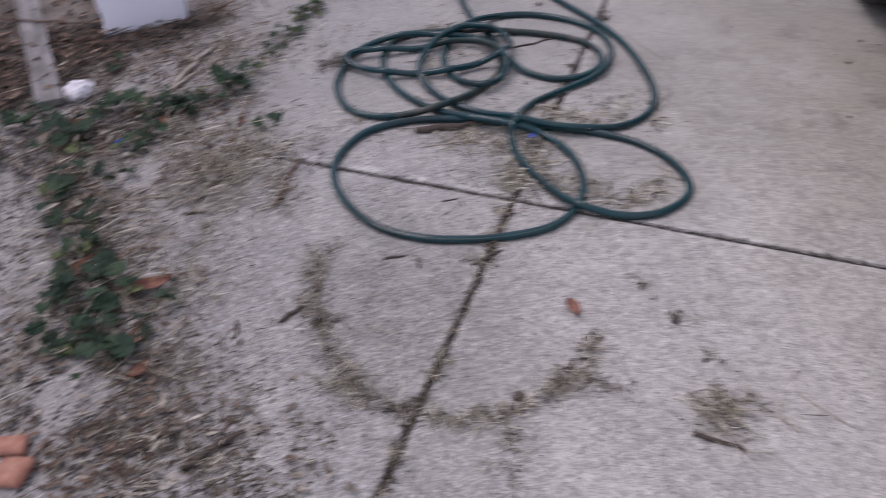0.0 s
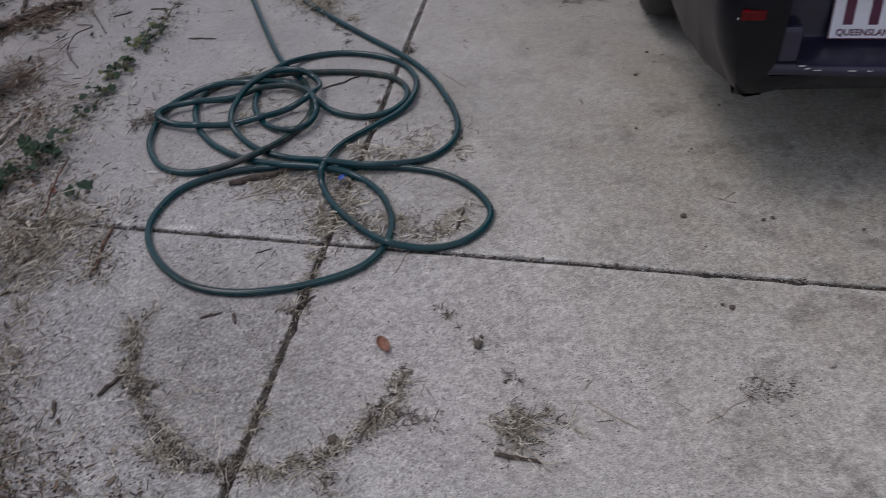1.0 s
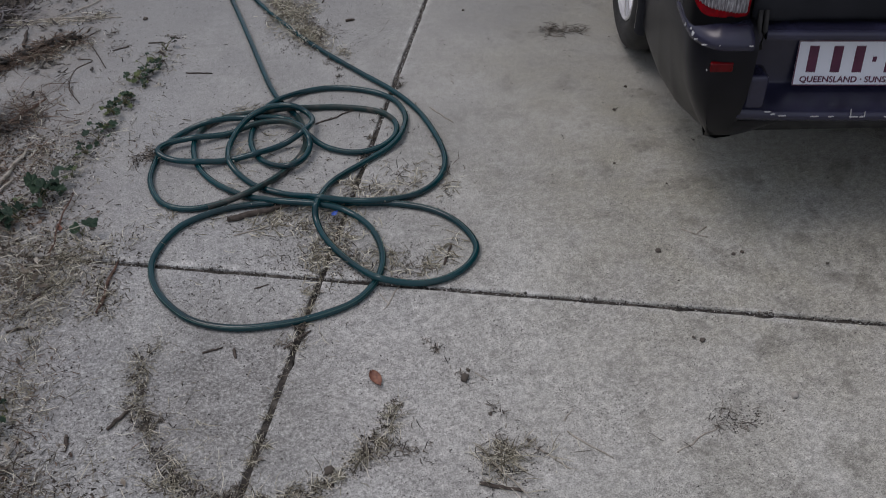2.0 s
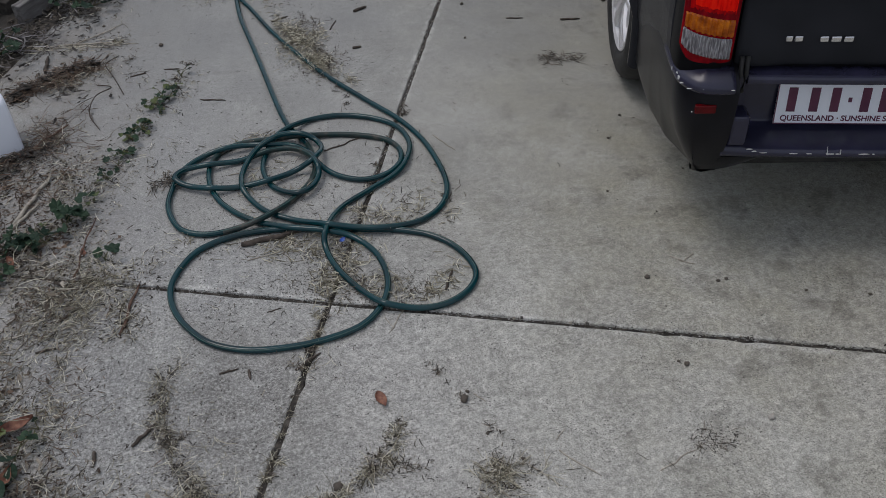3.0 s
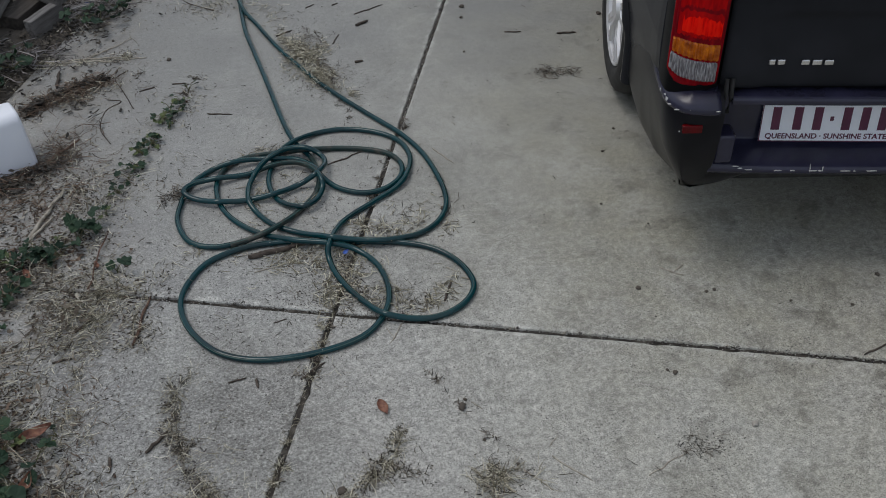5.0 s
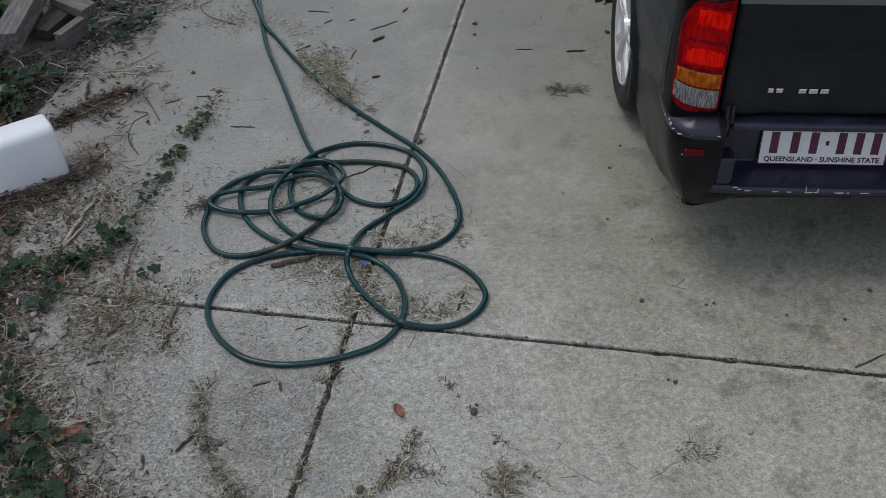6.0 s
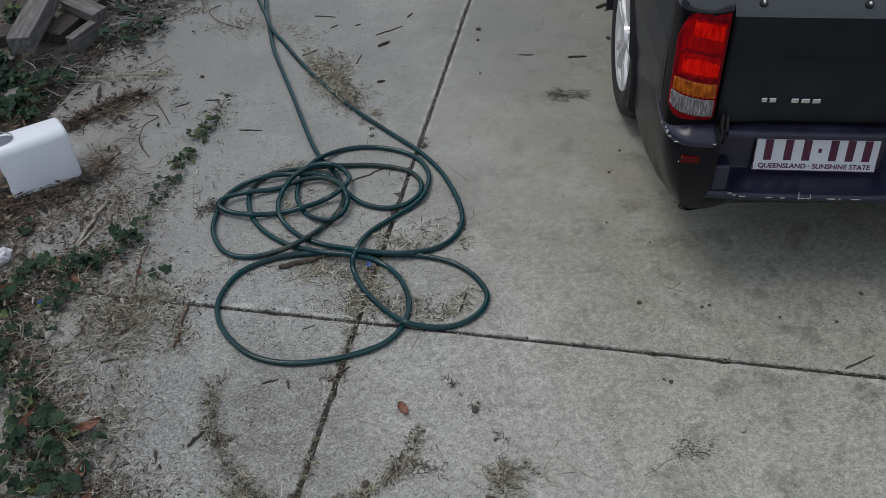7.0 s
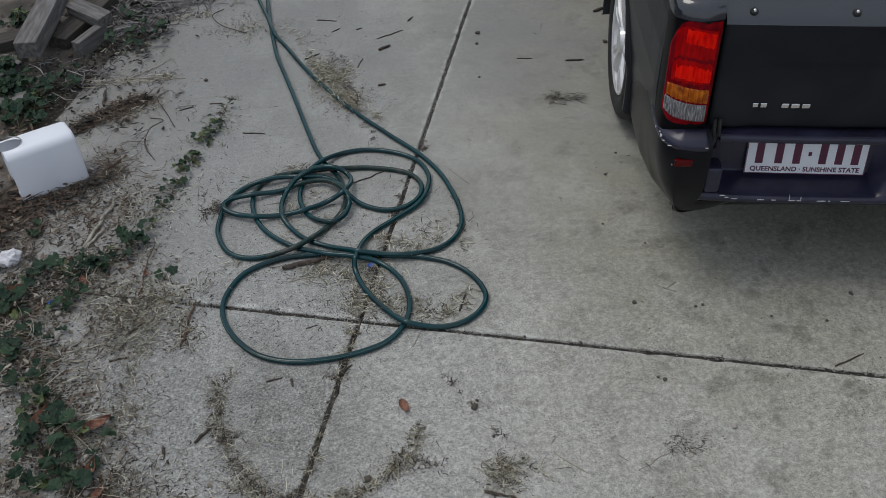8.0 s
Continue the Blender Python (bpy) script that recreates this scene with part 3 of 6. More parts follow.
def rim_mesh():
    """Five-spoke alloy: a stepped barrel and lip, split spokes and a hub."""
    profile = [(0.20, 0.21), (0.03, 0.213), (0.012, 0.222), (0.008, 0.216), (0.016, 0.205), (0.05, 0.198), (0.19, 0.195)]
    rows = [[(u, r * math.cos(a), r * math.sin(a)) for u, r in profile] for a in (2 * math.pi * k / 48 for k in range(48))]
    rows.append(rows[0])
    bm = loft(rows)
    bmesh.ops.remove_doubles(bm, verts=bm.verts, dist=1e-5)
    for k in range(5):
        for fork in (-0.2, 0.2):
            a0, a1 = 2 * math.pi * k / 5 + fork * 0.35, 2 * math.pi * k / 5 + fork
            near, far = Vector((0, 0.045 * math.cos(a0), 0.045 * math.sin(a0))), Vector((0, 0.206 * math.cos(a1), 0.206 * math.sin(a1)))
            across = (far - near).normalized().cross((1, 0, 0))
            bits = []
            for p, w, u in ((near, 0.022, 0.022), ((near + far) / 2, 0.016, 0.010), (far, 0.021, 0.012)):
                bits.append([p + across * w * s + Vector((u + d, 0, 0)) for s, d in ((-1, 0.012), (-0.6, 0.0), (0.6, 0.0), (1, 0.012), (0.8, 0.045), (-0.8, 0.045))])
            loft(bits, closed=True, caps=True, bm=bm)
    bmesh.ops.create_cone(bm, cap_ends=True, segments=24, radius1=0.062, radius2=0.05, depth=0.03, matrix=pose(0.022, 0, 0, 0, -90, 0))
    return bm


def brake_disc():
    bm = bmesh.new()
    bmesh.ops.create_cone(bm, cap_ends=True, segments=40, radius1=0.15, radius2=0.15, depth=0.02, matrix=pose(0.10, 0, 0, 0, 90, 0))
    bmesh.ops.create_cone(bm, cap_ends=True, segments=24, radius1=0.08, radius2=0.08, depth=0.05, matrix=pose(0.10, 0, 0, 0, 90, 0))
    return bm


TYRE, RIM, DISC = finish(tyre_mesh(), "tyre", BLACK, smooth=True), finish(rim_mesh(), "rim", ALLOY), finish(brake_disc(), "brake_disc", BLACK)
for m in (pose(WHEEL_FACE, AXLE, WHEEL_R, 20), pose(WIDE - WHEEL_FACE, AXLE, WHEEL_R, 0, 0, 180), pose(WHEEL_FACE, AXLE + 3.08, WHEEL_R, 50), pose(WIDE - WHEEL_FACE, AXLE + 3.08, WHEEL_R, 10, 0, 180)):
    wheel = part("wheel", TYRE, None, car, "low-profile tyre on a silver alloy rim")
    wheel.matrix_basis = m
    part("rim", RIM, None, wheel, "silver five-spoke alloy rim")
    part("brake_disc", DISC, None, wheel)


def bowed(u):
    """How far the rear face curves away from a flat one."""
    return 0.036 * ((1 - u / 0.9) ** 2 - 0.79)


def bar_mesh(u0, u1, v0, v1, z0, z1, r):
    """A rounded bar that follows the bowed rear."""
    rows = []
    for k in range(25):
        u = u0 + (u1 - u0) * k / 24
        ring = [(v0 + r, z0), (v1, z0), (v1, z1), (v0 + r, z1), (v0 + 0.3 * r, z1 - 0.3 * r), (v0, z1 - r), (v0, z0 + r), (v0 + 0.3 * r, z0 + 0.3 * r)]
        rows.append([(u, v + bowed(u), z) for v, z in ring])
    return loft(rows, closed=True, caps=True)


def tailgate_mesh():
    """Face with a pressed panel below a soft crease, and a rolled top edge."""
    us = [0.112, 0.116, 0.125, 0.16, 0.19, 0.20, 0.215, 0.24, 0.27, 0.32, 0.5, 0.9, 1.3, 1.5, 1.58, 1.60, 1.64, 1.675, 1.684, 1.688]
    zs = [0.606, 0.611, 0.622, 0.66, 0.70, 0.74, 0.77, 0.79, 0.802, 0.812, 0.820, 0.828, 0.836, 0.87, 0.90, 0.93, 0.945]
    rows = []
    for z in zs:
        row = []
        for u in us:
            e = min(u - 0.19, 1.61 - u) / 0.06
            h = (0.832 - 0.03 * max(0.0, 1 - max(e, 0) / 1.2) ** 2 - z) / 0.022
            deep = 0.011 * max(0.0, min(1.0, e)) * max(0.0, min(1.0, h))
            edge = 0.008 if u in (us[0], us[-1]) else (0.002 if u in (us[1], us[-2]) else 0)
            low = 0.012 if z == zs[0] else (0.004 if z == zs[1] else 0)
            row.append((u, 0.042 + 0.012 * (z - 0.62) / 0.35 + deep + edge + low + bowed(u), z))
        rows.append(row)
    return loft(rows)


def tailgate_top_mesh():
    """The rolled top edge of the tailgate."""
    us = [0.112, 0.116, 0.125, 0.16, 0.20, 0.24, 0.32, 0.5, 0.9, 1.3, 1.5, 1.60, 1.64, 1.675, 1.684, 1.688]
    rows = []
    for dv, z in ((-0.003, 0.9452), (0.0, 0.949), (0.002, 0.953), (0.007, 0.960), (0.018, 0.9695), (0.045, 0.989), (0.075, 1.010), (0.105, 1.029), (0.135, 1.042), (0.16, 1.046), (0.165, 1.0)):
        rows.append([(u, 0.054 + dv + bowed(u), z) for u in us])
    return loft(rows)


tailgate = part("tailgate", tailgate_mesh(), PAINT, car, "black tailgate with a pressed panel", smooth=True)
part("tailgate_top", tailgate_top_mesh(), SKYLIT_PAINT, tailgate, "glossy black rolled top edge", smooth=True)
# A near-black bar stands in for the shade inside the gap.
part("tailgate_gap", bar_mesh(0.094, 1.706, 0.075, 0.10, 0.58, 0.952, 0.004), RECESS_SHADE, car)
part("tonneau_cover", block(0.07, WIDE - 0.07, 0.20, 2.2, 1.015, 1.045, 0.012), VINYL, car, "black vinyl tonneau cover")
for u in (0.186, 0.462, 0.738, 1.014, 1.29, 1.566):
    stud = bmesh.new()
    bmesh.ops.create_cone(stud, cap_ends=True, segments=20, radius1=0.0125, radius2=0.010, depth=0.008)
    base = part("stud", stud, BLACK, tailgate, "black tonneau stud")
    base.matrix_basis = pose(u, 0.0745 + bowed(u), 0.9750, 38, 0, 0)
    cap = bmesh.new()
    bmesh.ops.create_uvsphere(cap, u_segments=14, v_segments=8, radius=0.0062)
    centre = part("stud_cap", cap, CHROME, base, smooth=True)
    centre.matrix_basis = pose(0, 0, 0.005)
# Raised badge, as plain bars.
for u0, u1 in ((0.228, 0.246), (0.250, 0.271), (0.312, 0.334), (0.340, 0.365), (0.371, 0.395)):
    part("badge_bar", block(u0, u1, 0.045 + bowed(u0), 0.060 + bowed(u0), 0.680, 0.695, 0.002, 1), CHROME, tailgate, "small chrome badge bar")

# Tail light: curved bands that end short of the corner, with rounded outer corners.
LENS_PLAN = smooth_line([(0.100, 0.027), (0.085, 0.019), (0.06, 0.014), (0.03, 0.016), (0.0, 0.026), (-0.022, 0.040), (-0.037, 0.056)], 0.002)
CORNER_PLAN = smooth_line([(0.100, 0.030), (0.06, 0.018), (0.03, 0.020), (0.0, 0.029), (-0.022, 0.043), (-0.034, 0.062), (-0.038, 0.10), (-0.036, 0.150)], 0.002)


def lens_point(s, f, out):
    """A point of the lens: s from its inner to its outer edge, f from its foot to its top."""
    u, v = LENS_PLAN[int(round(s * (len(LENS_PLAN) - 1)))]
    turn = max(0.0, (s - 0.6) / 0.4) ** 2.6
    low, high = 0.634 + 0.040 * turn, 0.968 - 0.080 * turn
    d = math.hypot(u - 0.06, v - 0.12)
    return u + (u - 0.06) / d * out, v + (v - 0.12) / d * out, low + f * (high - low)


def lens_band(f0, f1, s0, s1, out, ribs=0, bow=0.0, rise=0.0):
    count = ribs * 4 + 1 if ribs else 40
    rows = []
    for k in range(11):
        f = f0 + (f1 - f0) * k / 10
        row = []
        for i in range(count):
            s = s0 + (s1 - s0) * i / (count - 1)
            rim = 0.004 if k in (0, 10) or i in (0, count - 1) else 0.0
            ridge = 0.0040 if ribs and i % 4 in (1, 2) else 0.0
            row.append(lens_point(s, f + bow * (s - 0.5) + rise * math.sin(math.pi * (s - s0) / (s1 - s0)), out - rim + ridge))
        rows.append(row)
    return loft(rows)


def corner_row(z, shrink=0.0, ahead=0.0):
    return [(u + shrink * (0.10 - u) * 0.5, v + ahead * max(0.0, 1 - v / 0.15), z) for u, v in CORNER_PLAN]


tail_light = part("tail_light", lens_band(0.0, 1.0, 0.0, 1.0, 0.0), RED_LENS, car, "tall red, amber and clear tail light", smooth=True)
part("brake_lens", lens_band(0.40, 0.965, 0.07, 0.92, 0.002, bow=0.05), RED_LENS, tail_light, "red brake lens", smooth=True)


def glow_mesh(f0, f1, s0, s1, seed, rag=0.38, out=0.0034):
    """A painted glow patch on the lens: its upper edge breaks up into uneven vertical streaks."""
    rng = random.Random(seed)
    rows, count = [], 34
    tops = [f1 - (f1 - f0) * rag * rng.random() ** 1.6 * (0.4 + abs(2 * i / count - 1)) for i in range(count + 1)]
    tops = [(tops[max(i - 1, 0)] + 2 * tops[i] + tops[min(i + 1, count)]) / 4 for i in range(count + 1)]
    feet = [f0 + (f1 - f0) * 0.10 * rng.random() + 0.05 * (i / count - 0.5) for i in range(count + 1)]
    for k in range(7):
        rows.append([lens_point(s0 + (s1 - s0) * i / count, feet[i] + (tops[i] + 0.05 * (i / count - 0.5) - feet[i]) * k / 6, out + 0.0014 * math.sin(math.pi * k / 6)) for i in range(count + 1)])
    return loft(rows)


part("glow_falloff", glow_mesh(0.66, 0.95, 0.10, 0.86, 5, 0.015, 0.0024), RED_MID, tail_light, "mid red falloff round the painted glow", smooth=True)
part("glow_falloff", glow_mesh(0.415, 0.655, 0.10, 0.86, 6, 0.20, 0.0022), RED_MID, tail_light, "mid red falloff round the painted glow", smooth=True)
part("glow_patch", glow_mesh(0.77, 0.93, 0.13, 0.66, 3, 0.14), RED_BRIGHT, tail_light, "bright red patch painted as lens glow", smooth=True)
part("glow_patch", glow_mesh(0.445, 0.61, 0.12, 0.78, 8, 0.45), RED_BRIGHT, tail_light, "bright red patch painted as lens glow", smooth=True)
part("indicator_lens", lens_band(0.245, 0.385, 0.09, 0.93, 0.003, ribs=9, bow=0.07), AMBER_LENS, tail_light, "ribbed amber indicator lens")
reversing = part("reversing_lens", lens_band(0.060, 0.232, 0.09, 0.93, 0.003, ribs=16, bow=0.07), CLEAR_LENS, tail_light, "ribbed clear reversing lens")
# A strip without depth; its near-black paints the groove's shade.
part("light_surround", loft([corner_row(z, 0.06) for z in (0.60, 0.7, 0.8, 0.9, 0.972)]), RECESS_SHADE, car, "near-black strip for the shaded recess round the tail light", smooth=True)
part("corner_top", loft([corner_row(0.970), corner_row(0.990, 0.02, 0.004), corner_row(1.005, 0.08, 0.012), corner_row(1.018, 0.25, 0.03), corner_row(1.026, 0.6, 0.07), corner_row(1.027, 1.2, 0.11)]), SKYLIT_PAINT, car, "black tub corner above the tail light", smooth=True)
light_right = part("tail_light", loft(mirrored([[lens_point(k / 20, f, 0.0) for k in range(21)] for f in (0.0, 0.05, 0.5, 0.95, 1.0)])), RED_LENS, car, smooth=True)


def bumper_corner(flip=False):
    """Swept round the corner: a sloped ledge on top, an upright face, and a tucked lower edge."""
    plan = smooth_line([(-0.018, 0.72), (-0.028, 0.5), (-0.032, 0.25), (-0.032, 0.10), (-0.022, 0.03), (0.012, -0.018), (0.06, -0.030), (0.118, -0.032)], 0.015)
    rows = []
    for i, (u, v) in enumerate(plan):
        a, b = plan[max(i - 1, 0)], plan[min(i + 1, len(plan) - 1)]
        d = (b - a) / np.linalg.norm(b - a)
        inward = np.array([-d[1], d[0]])
        far = min(1.0, max(0.0, (v - 0.1) / 0.5))
        row = []
        for go, z in ((0.13, 0.634), (0.055, 0.612), (0.018, 0.596), (0.004, 0.582), (0.0, 0.568), (0.002, 0.50), (0.018, 0.42), (0.045, 0.355), (0.072, 0.303), (0.094, 0.268), (0.118, 0.252), (0.16, 0.252), (0.2, 0.30)):
            go = go * (1 - 0.45 * far) if z > 0.56 else go * np.interp(v, (0.10, 0.13, 0.24, 0.39, 0.585, 0.72), (1.0, 0.86, 0.42, 0.18, 0.07, 0.04))
            p = np.array([u, v]) + inward * go
            row.append((WIDE - p[0] if flip else p[0], p[1], z + 0.02 * far * (0.6 - z) / 0.3))
        rows.append(row)
    bm = loft(rows)
    bm.verts.ensure_lookup_table()
    bm.faces.new([bm.verts.new(v.co) for v in bm.verts[-13:]])
    return bm


bumper = part("bumper", bumper_corner(), BUMPER_BLACK, car, "scuffed dark bumper corner", smooth=True)
part("bumper_end", bumper_corner(True), BUMPER_BLACK, bumper, smooth=True)


def valance_mesh():
    """The lower lip that rises from the bumper corner to the step."""
    rows = []
    for k in range(13):
        s = k / 12
        lift = s * s * (3 - 2 * s)
        rows.append([(0.112 + 0.22 * s, v, z + (top - z) * lift) for v, z, top in ((0.022, 0.340, 0.340), (0.026, 0.325, 0.339), (0.040, 0.303, 0.337), (0.062, 0.268, 0.332), (0.086, 0.252, 0.330), (0.128, 0.252, 0.330), (0.168, 0.300, 0.340))])
    return loft(rows)


part("valance", valance_mesh(), BUMPER_BLACK, bumper, "lower lip of the bumper", smooth=True)


def ledge_mesh():
    """A thin shelf that runs round the corner under the light and stands a little proud."""
    plan = smooth_line([(-0.036, 0.20), (-0.036, 0.10), (-0.027, 0.028), (0.010, -0.022), (0.06, -0.035), (0.106, -0.037)], 0.012)
    rows = []
    for i, (u, v) in enumerate(plan):
        a, b = plan[max(i - 1, 0)], plan[min(i + 1, len(plan) - 1)]
        d = (b - a) / np.linalg.norm(b - a)
        inward = np.array([-d[1], d[0]])
        rows.append([(*(np.array([u, v]) + inward * go), z) for go, z in ((0.085, 0.629), (0.040, 0.616), (0.014, 0.603), (0.004, 0.594), (0.0, 0.584), (0.003, 0.572), (0.012, 0.566), (0.03, 0.566))])
    return loft(rows, closed=True, caps=True)


part("ledge", ledge_mesh(), BUMPER, bumper, "blue-black bumper ledge under the tail light", smooth=True)
part("reflector", block(0.012, 0.066, -0.0335, -0.020, 0.516, 0.540, 0.003), DARK_RED, bumper, "dark red bumper reflector")


def pocket_mesh():
    """The plate pocket and its step: a back wall, a floor that slopes to a rounded lip, a face below it, and ends that sweep up."""
    rows = []
    for u, fold in ((0.112, 0.75), (0.165, 0.85), (0.182, 0.95), (0.200, 1.0), (0.3, 1.0), (0.4, 1.0), (0.5, 1.0), (0.61, 1.0), (0.655, 0.97), (0.690, 0.55), (0.715, 0.12), (0.745, 0.0), (1.0, 0.0), (1.3, 0.0), (WIDE - 0.12, 0.0)):
        back = [(0.132, 0.585), (0.130, 0.50), (0.128, 0.392), (0.098, 0.384), (0.05, 0.378), (0.016, 0.374), (0.008, 0.366), (0.012, 0.352), (0.03, 0.338), (0.09, 0.326), (0.14, 0.325)]
        flat = [(0.06, 0.585), (0.045, 0.56), (0.035, 0.535), (0.025, 0.50), (0.018, 0.45), (0.012, 0.40), (0.008, 0.37), (0.012, 0.352), (0.03, 0.338), (0.09, 0.326), (0.14, 0.325)]
        rows.append([(u, b[0] * fold + f[0] * (1 - fold) + bowed(u), b[1] * fold + f[1] * (1 - fold)) for b, f in zip(back, flat)])
    return loft(rows)


pocket = part("step_pocket", pocket_mesh(), BUMPER, bumper, "dark step bumper with a plate pocket", smooth=True)
edges = pocket.modifiers.new("soft_edges", "BEVEL")
edges.width, edges.segments, edges.limit_method, edges.angle_limit = 0.005, 2, "ANGLE", radians(35)
part("bumper_bar", bar_mesh(0.148, WIDE - 0.148, 0.018, 0.14, 0.570, 0.596, 0.009), BUMPER, bumper, "upper bar of the bumper")
part("bracket", block(0.122, 0.176, 0.004, 0.075, 0.384, 0.478, 0.012, 3), BUMPER, bumper, "blue-black bumper bracket")
for u in (0.124, 0.139):
    part("rubber_strip", tube([(u, 0.024, 0.545), (u + 0.001, 0.016, 0.60), (u + 0.002, 0.030, 0.645)], 0.006, 8), BLACK, bumper, smooth=True)


def chip(u, v, z, w, h, seed, tilt=0.0):
    """A ragged patch where the paint is scraped off, a film on the surface."""
    rng = random.Random(seed)
    ring = [(w * math.cos(a) * rng.uniform(0.5, 1), 0, h * math.sin(a) * rng.uniform(0.4, 1)) for a in (2 * math.pi * k / 11 for k in range(11))]
    bm = bmesh.new()
    front = [bm.verts.new(p) for p in ring]
    back = [bm.verts.new((x, 0.0035, z)) for x, _, z in ring]
    bm.faces.new(front)
    for i in range(11):
        bm.faces.new((front[i], front[(i + 1) % 11], back[(i + 1) % 11], back[i]))
    ob = part("paint_scrape", bm, SCRAPE, bumper, "pale scraped paint")
    ob.matrix_basis = pose(u, v + (bowed(u) if u > 0.15 else 0), z, tilt)
    return ob


for u, v, z, w, h, tilt in ((-0.0275, 0.028, 0.590, 0.004, 0.008, -30), (-0.020, 0.010, 0.5835, 0.012, 0.0015, -10), (-0.004, -0.012, 0.579, 0.015, 0.0012, 0), (-0.037, 0.075, 0.588, 0.002, 0.006, 0), (-0.031, 0.040, 0.596, 0.003, 0.004, -30),
                            (0.098, -0.0375, 0.587, 0.007, 0.0012, 0), (0.030, -0.0285, 0.586, 0.010, 0.0008, 0), (0.186, 0.006, 0.379, 0.010, 0.0022, -20), (0.200, 0.006, 0.372, 0.008, 0.002, -20), (0.225, 0.0062, 0.367, 0.012, 0.0009, 0),
                            (0.402, 0.0062, 0.366, 0.013, 0.0014, 0), (0.392, 0.0068, 0.376, 0.0011, 0.013, -20), (0.427, 0.0068, 0.374, 0.0011, 0.010, -20), (0.421, 0.0062, 0.366, 0.008, 0.0012, 0),
                            (0.49, 0.0062, 0.366, 0.016, 0.0014, 0), (0.515, 0.0062, 0.366, 0.004, 0.0012, 0), (0.305, 0.0062, 0.366, 0.014, 0.0009, 0), (0.345, 0.0062, 0.366, 0.009, 0.0008, 0), (0.006, -0.026, 0.518, 0.002, 0.002, 0), (0.56, 0.0062, 0.366, 0.018, 0.0008, 0)):
    chip(u, v, z, w, h, int(u * 1e4), tilt)

plate = part("number_plate", block(-0.186, 0.186, -0.0015, 0.0015, -0.060, 0.060, 0.0012, 1), PLATE, car, "white number plate with maroon characters")
plate.matrix_basis = pose(0.453, 0.097, 0.457, -9, 0, -2.6)
for x0, x1, z0, z1 in ((-0.186, 0.186, 0.0575, 0.060), (-0.186, 0.186, -0.060, -0.0575), (-0.186, -0.1835, -0.0575, 0.0575), (0.1835, 0.186, -0.0575, 0.0575)):
    part("plate_border", block(x0, x1, -0.0026, -0.0012, z0, z1), MAROON, plate)
for x in (-0.145, -0.085, -0.030, 0.050, 0.100, 0.150):
    part("character_bar", block(x - 0.012, x + 0.012, -0.0026, -0.0012, -0.024, 0.046, 0.0005, 1), MAROON, plate, "plain maroon bar")
part("character_bar", block(0.004, 0.014, -0.0026, -0.0012, 0.004, 0.018, 0.0005, 1), MAROON, plate, "plain maroon bar")
legend = bpy.data.curves.new("legend", "FONT")
legend.body, legend.size, legend.extrude, legend.align_x, legend.space_character = "QUEENSLAND \u00b7 SUNSHINE STATE", 0.0225, 0.0005, "CENTER", 1.0
legend.offset = 0.0005
source = new("legend_source", legend)
bpy.context.view_layer.update()
legend_mesh = bpy.data.meshes.new_from_object(source.evaluated_get(bpy.context.evaluated_depsgraph_get()))
bpy.data.objects.remove(source)
legend_mesh.materials.clear()
legend_mesh.materials.append(MAROON)
lettering = part("lettering", legend_mesh, None, plate, "small maroon capital letters")
lettering.matrix_basis = pose(0.0, -0.0021, -0.0505, 90, 0, 0)


def cab_mesh():
    rows = []
    for v, low, high, tuck in ((2.25, 0.30, 1.05, 0.0), (2.28, 0.30, 1.36, 0.10), (2.55, 0.28, 1.44, 0.15), (3.1, 0.28, 1.43, 0.15), (3.75, 0.28, 1.02, 0.06), (4.3, 0.30, 0.95, 0.03), (4.75, 0.33, 0.86, 0.06), (4.95, 0.36, 0.66, 0.16)):
        left = [(0.08, v, low), (-0.02, v, low + 0.08), (-0.03, v, 0.6), (-0.01 + 0.2 * tuck, v, min(high - 0.08, 0.92)), (tuck + 0.02, v, high - 0.04), (tuck + 0.10, v, high)]
        rows.append(left + [(WIDE - u, v, z) for u, v, z in left[::-1]])
    return loft(rows, closed=True, caps=True)


cab = part("cab", cab_mesh(), PAINT, car, "black cab and bonnet", smooth=False)
soft = cab.modifiers.new("soft_edges", "BEVEL")
soft.width, soft.segments, soft.limit_method, soft.angle_limit = 0.03, 3, "ANGLE", radians(25)
part("rear_window", block(0.30, WIDE - 0.30, 2.235, 2.262, 1.09, 1.32, 0.01), GLASS, cab, "dark rear window")
part("underbody", block(0.16, WIDE - 0.16, 0.14, 4.7, 0.22, 0.36, 0.02), BLACK, car, "dark underbody")
# ---- loose plant matter ----
RNG = np.random.default_rng(7)


BARE = [(-0.90, -0.622, 0.072, 0.100), (-0.94, 0.098, 0.060, 0.058), (-1.08, 0.495, 0.045, 0.085)]


def pieces(name, shapes, mats, label, category):
    """One mesh of many small loose pieces: shapes is a list of (points, faces). Most of them miss the bare patches."""
    verts, faces = [], []
    for points, quads in shapes:
        if any(((points[0][0] - x) / rx) ** 2 + ((points[0][1] - y) / ry) ** 2 < 1 + 0.4 * math.sin(60 * points[0][0]) for x, y, rx, ry in BARE) and len(verts) % 7:
            continue
        first = len(verts)
        verts.extend(points)
        faces.extend(tuple(first + i for i in q) for q in quads)
    data = bpy.data.meshes.new(name)
    data.from_pydata([tuple(map(float, p)) for p in verts], [], faces)
    data.materials.append(mats)
    return tagged(new(name, data), label, category, kind="stuff")


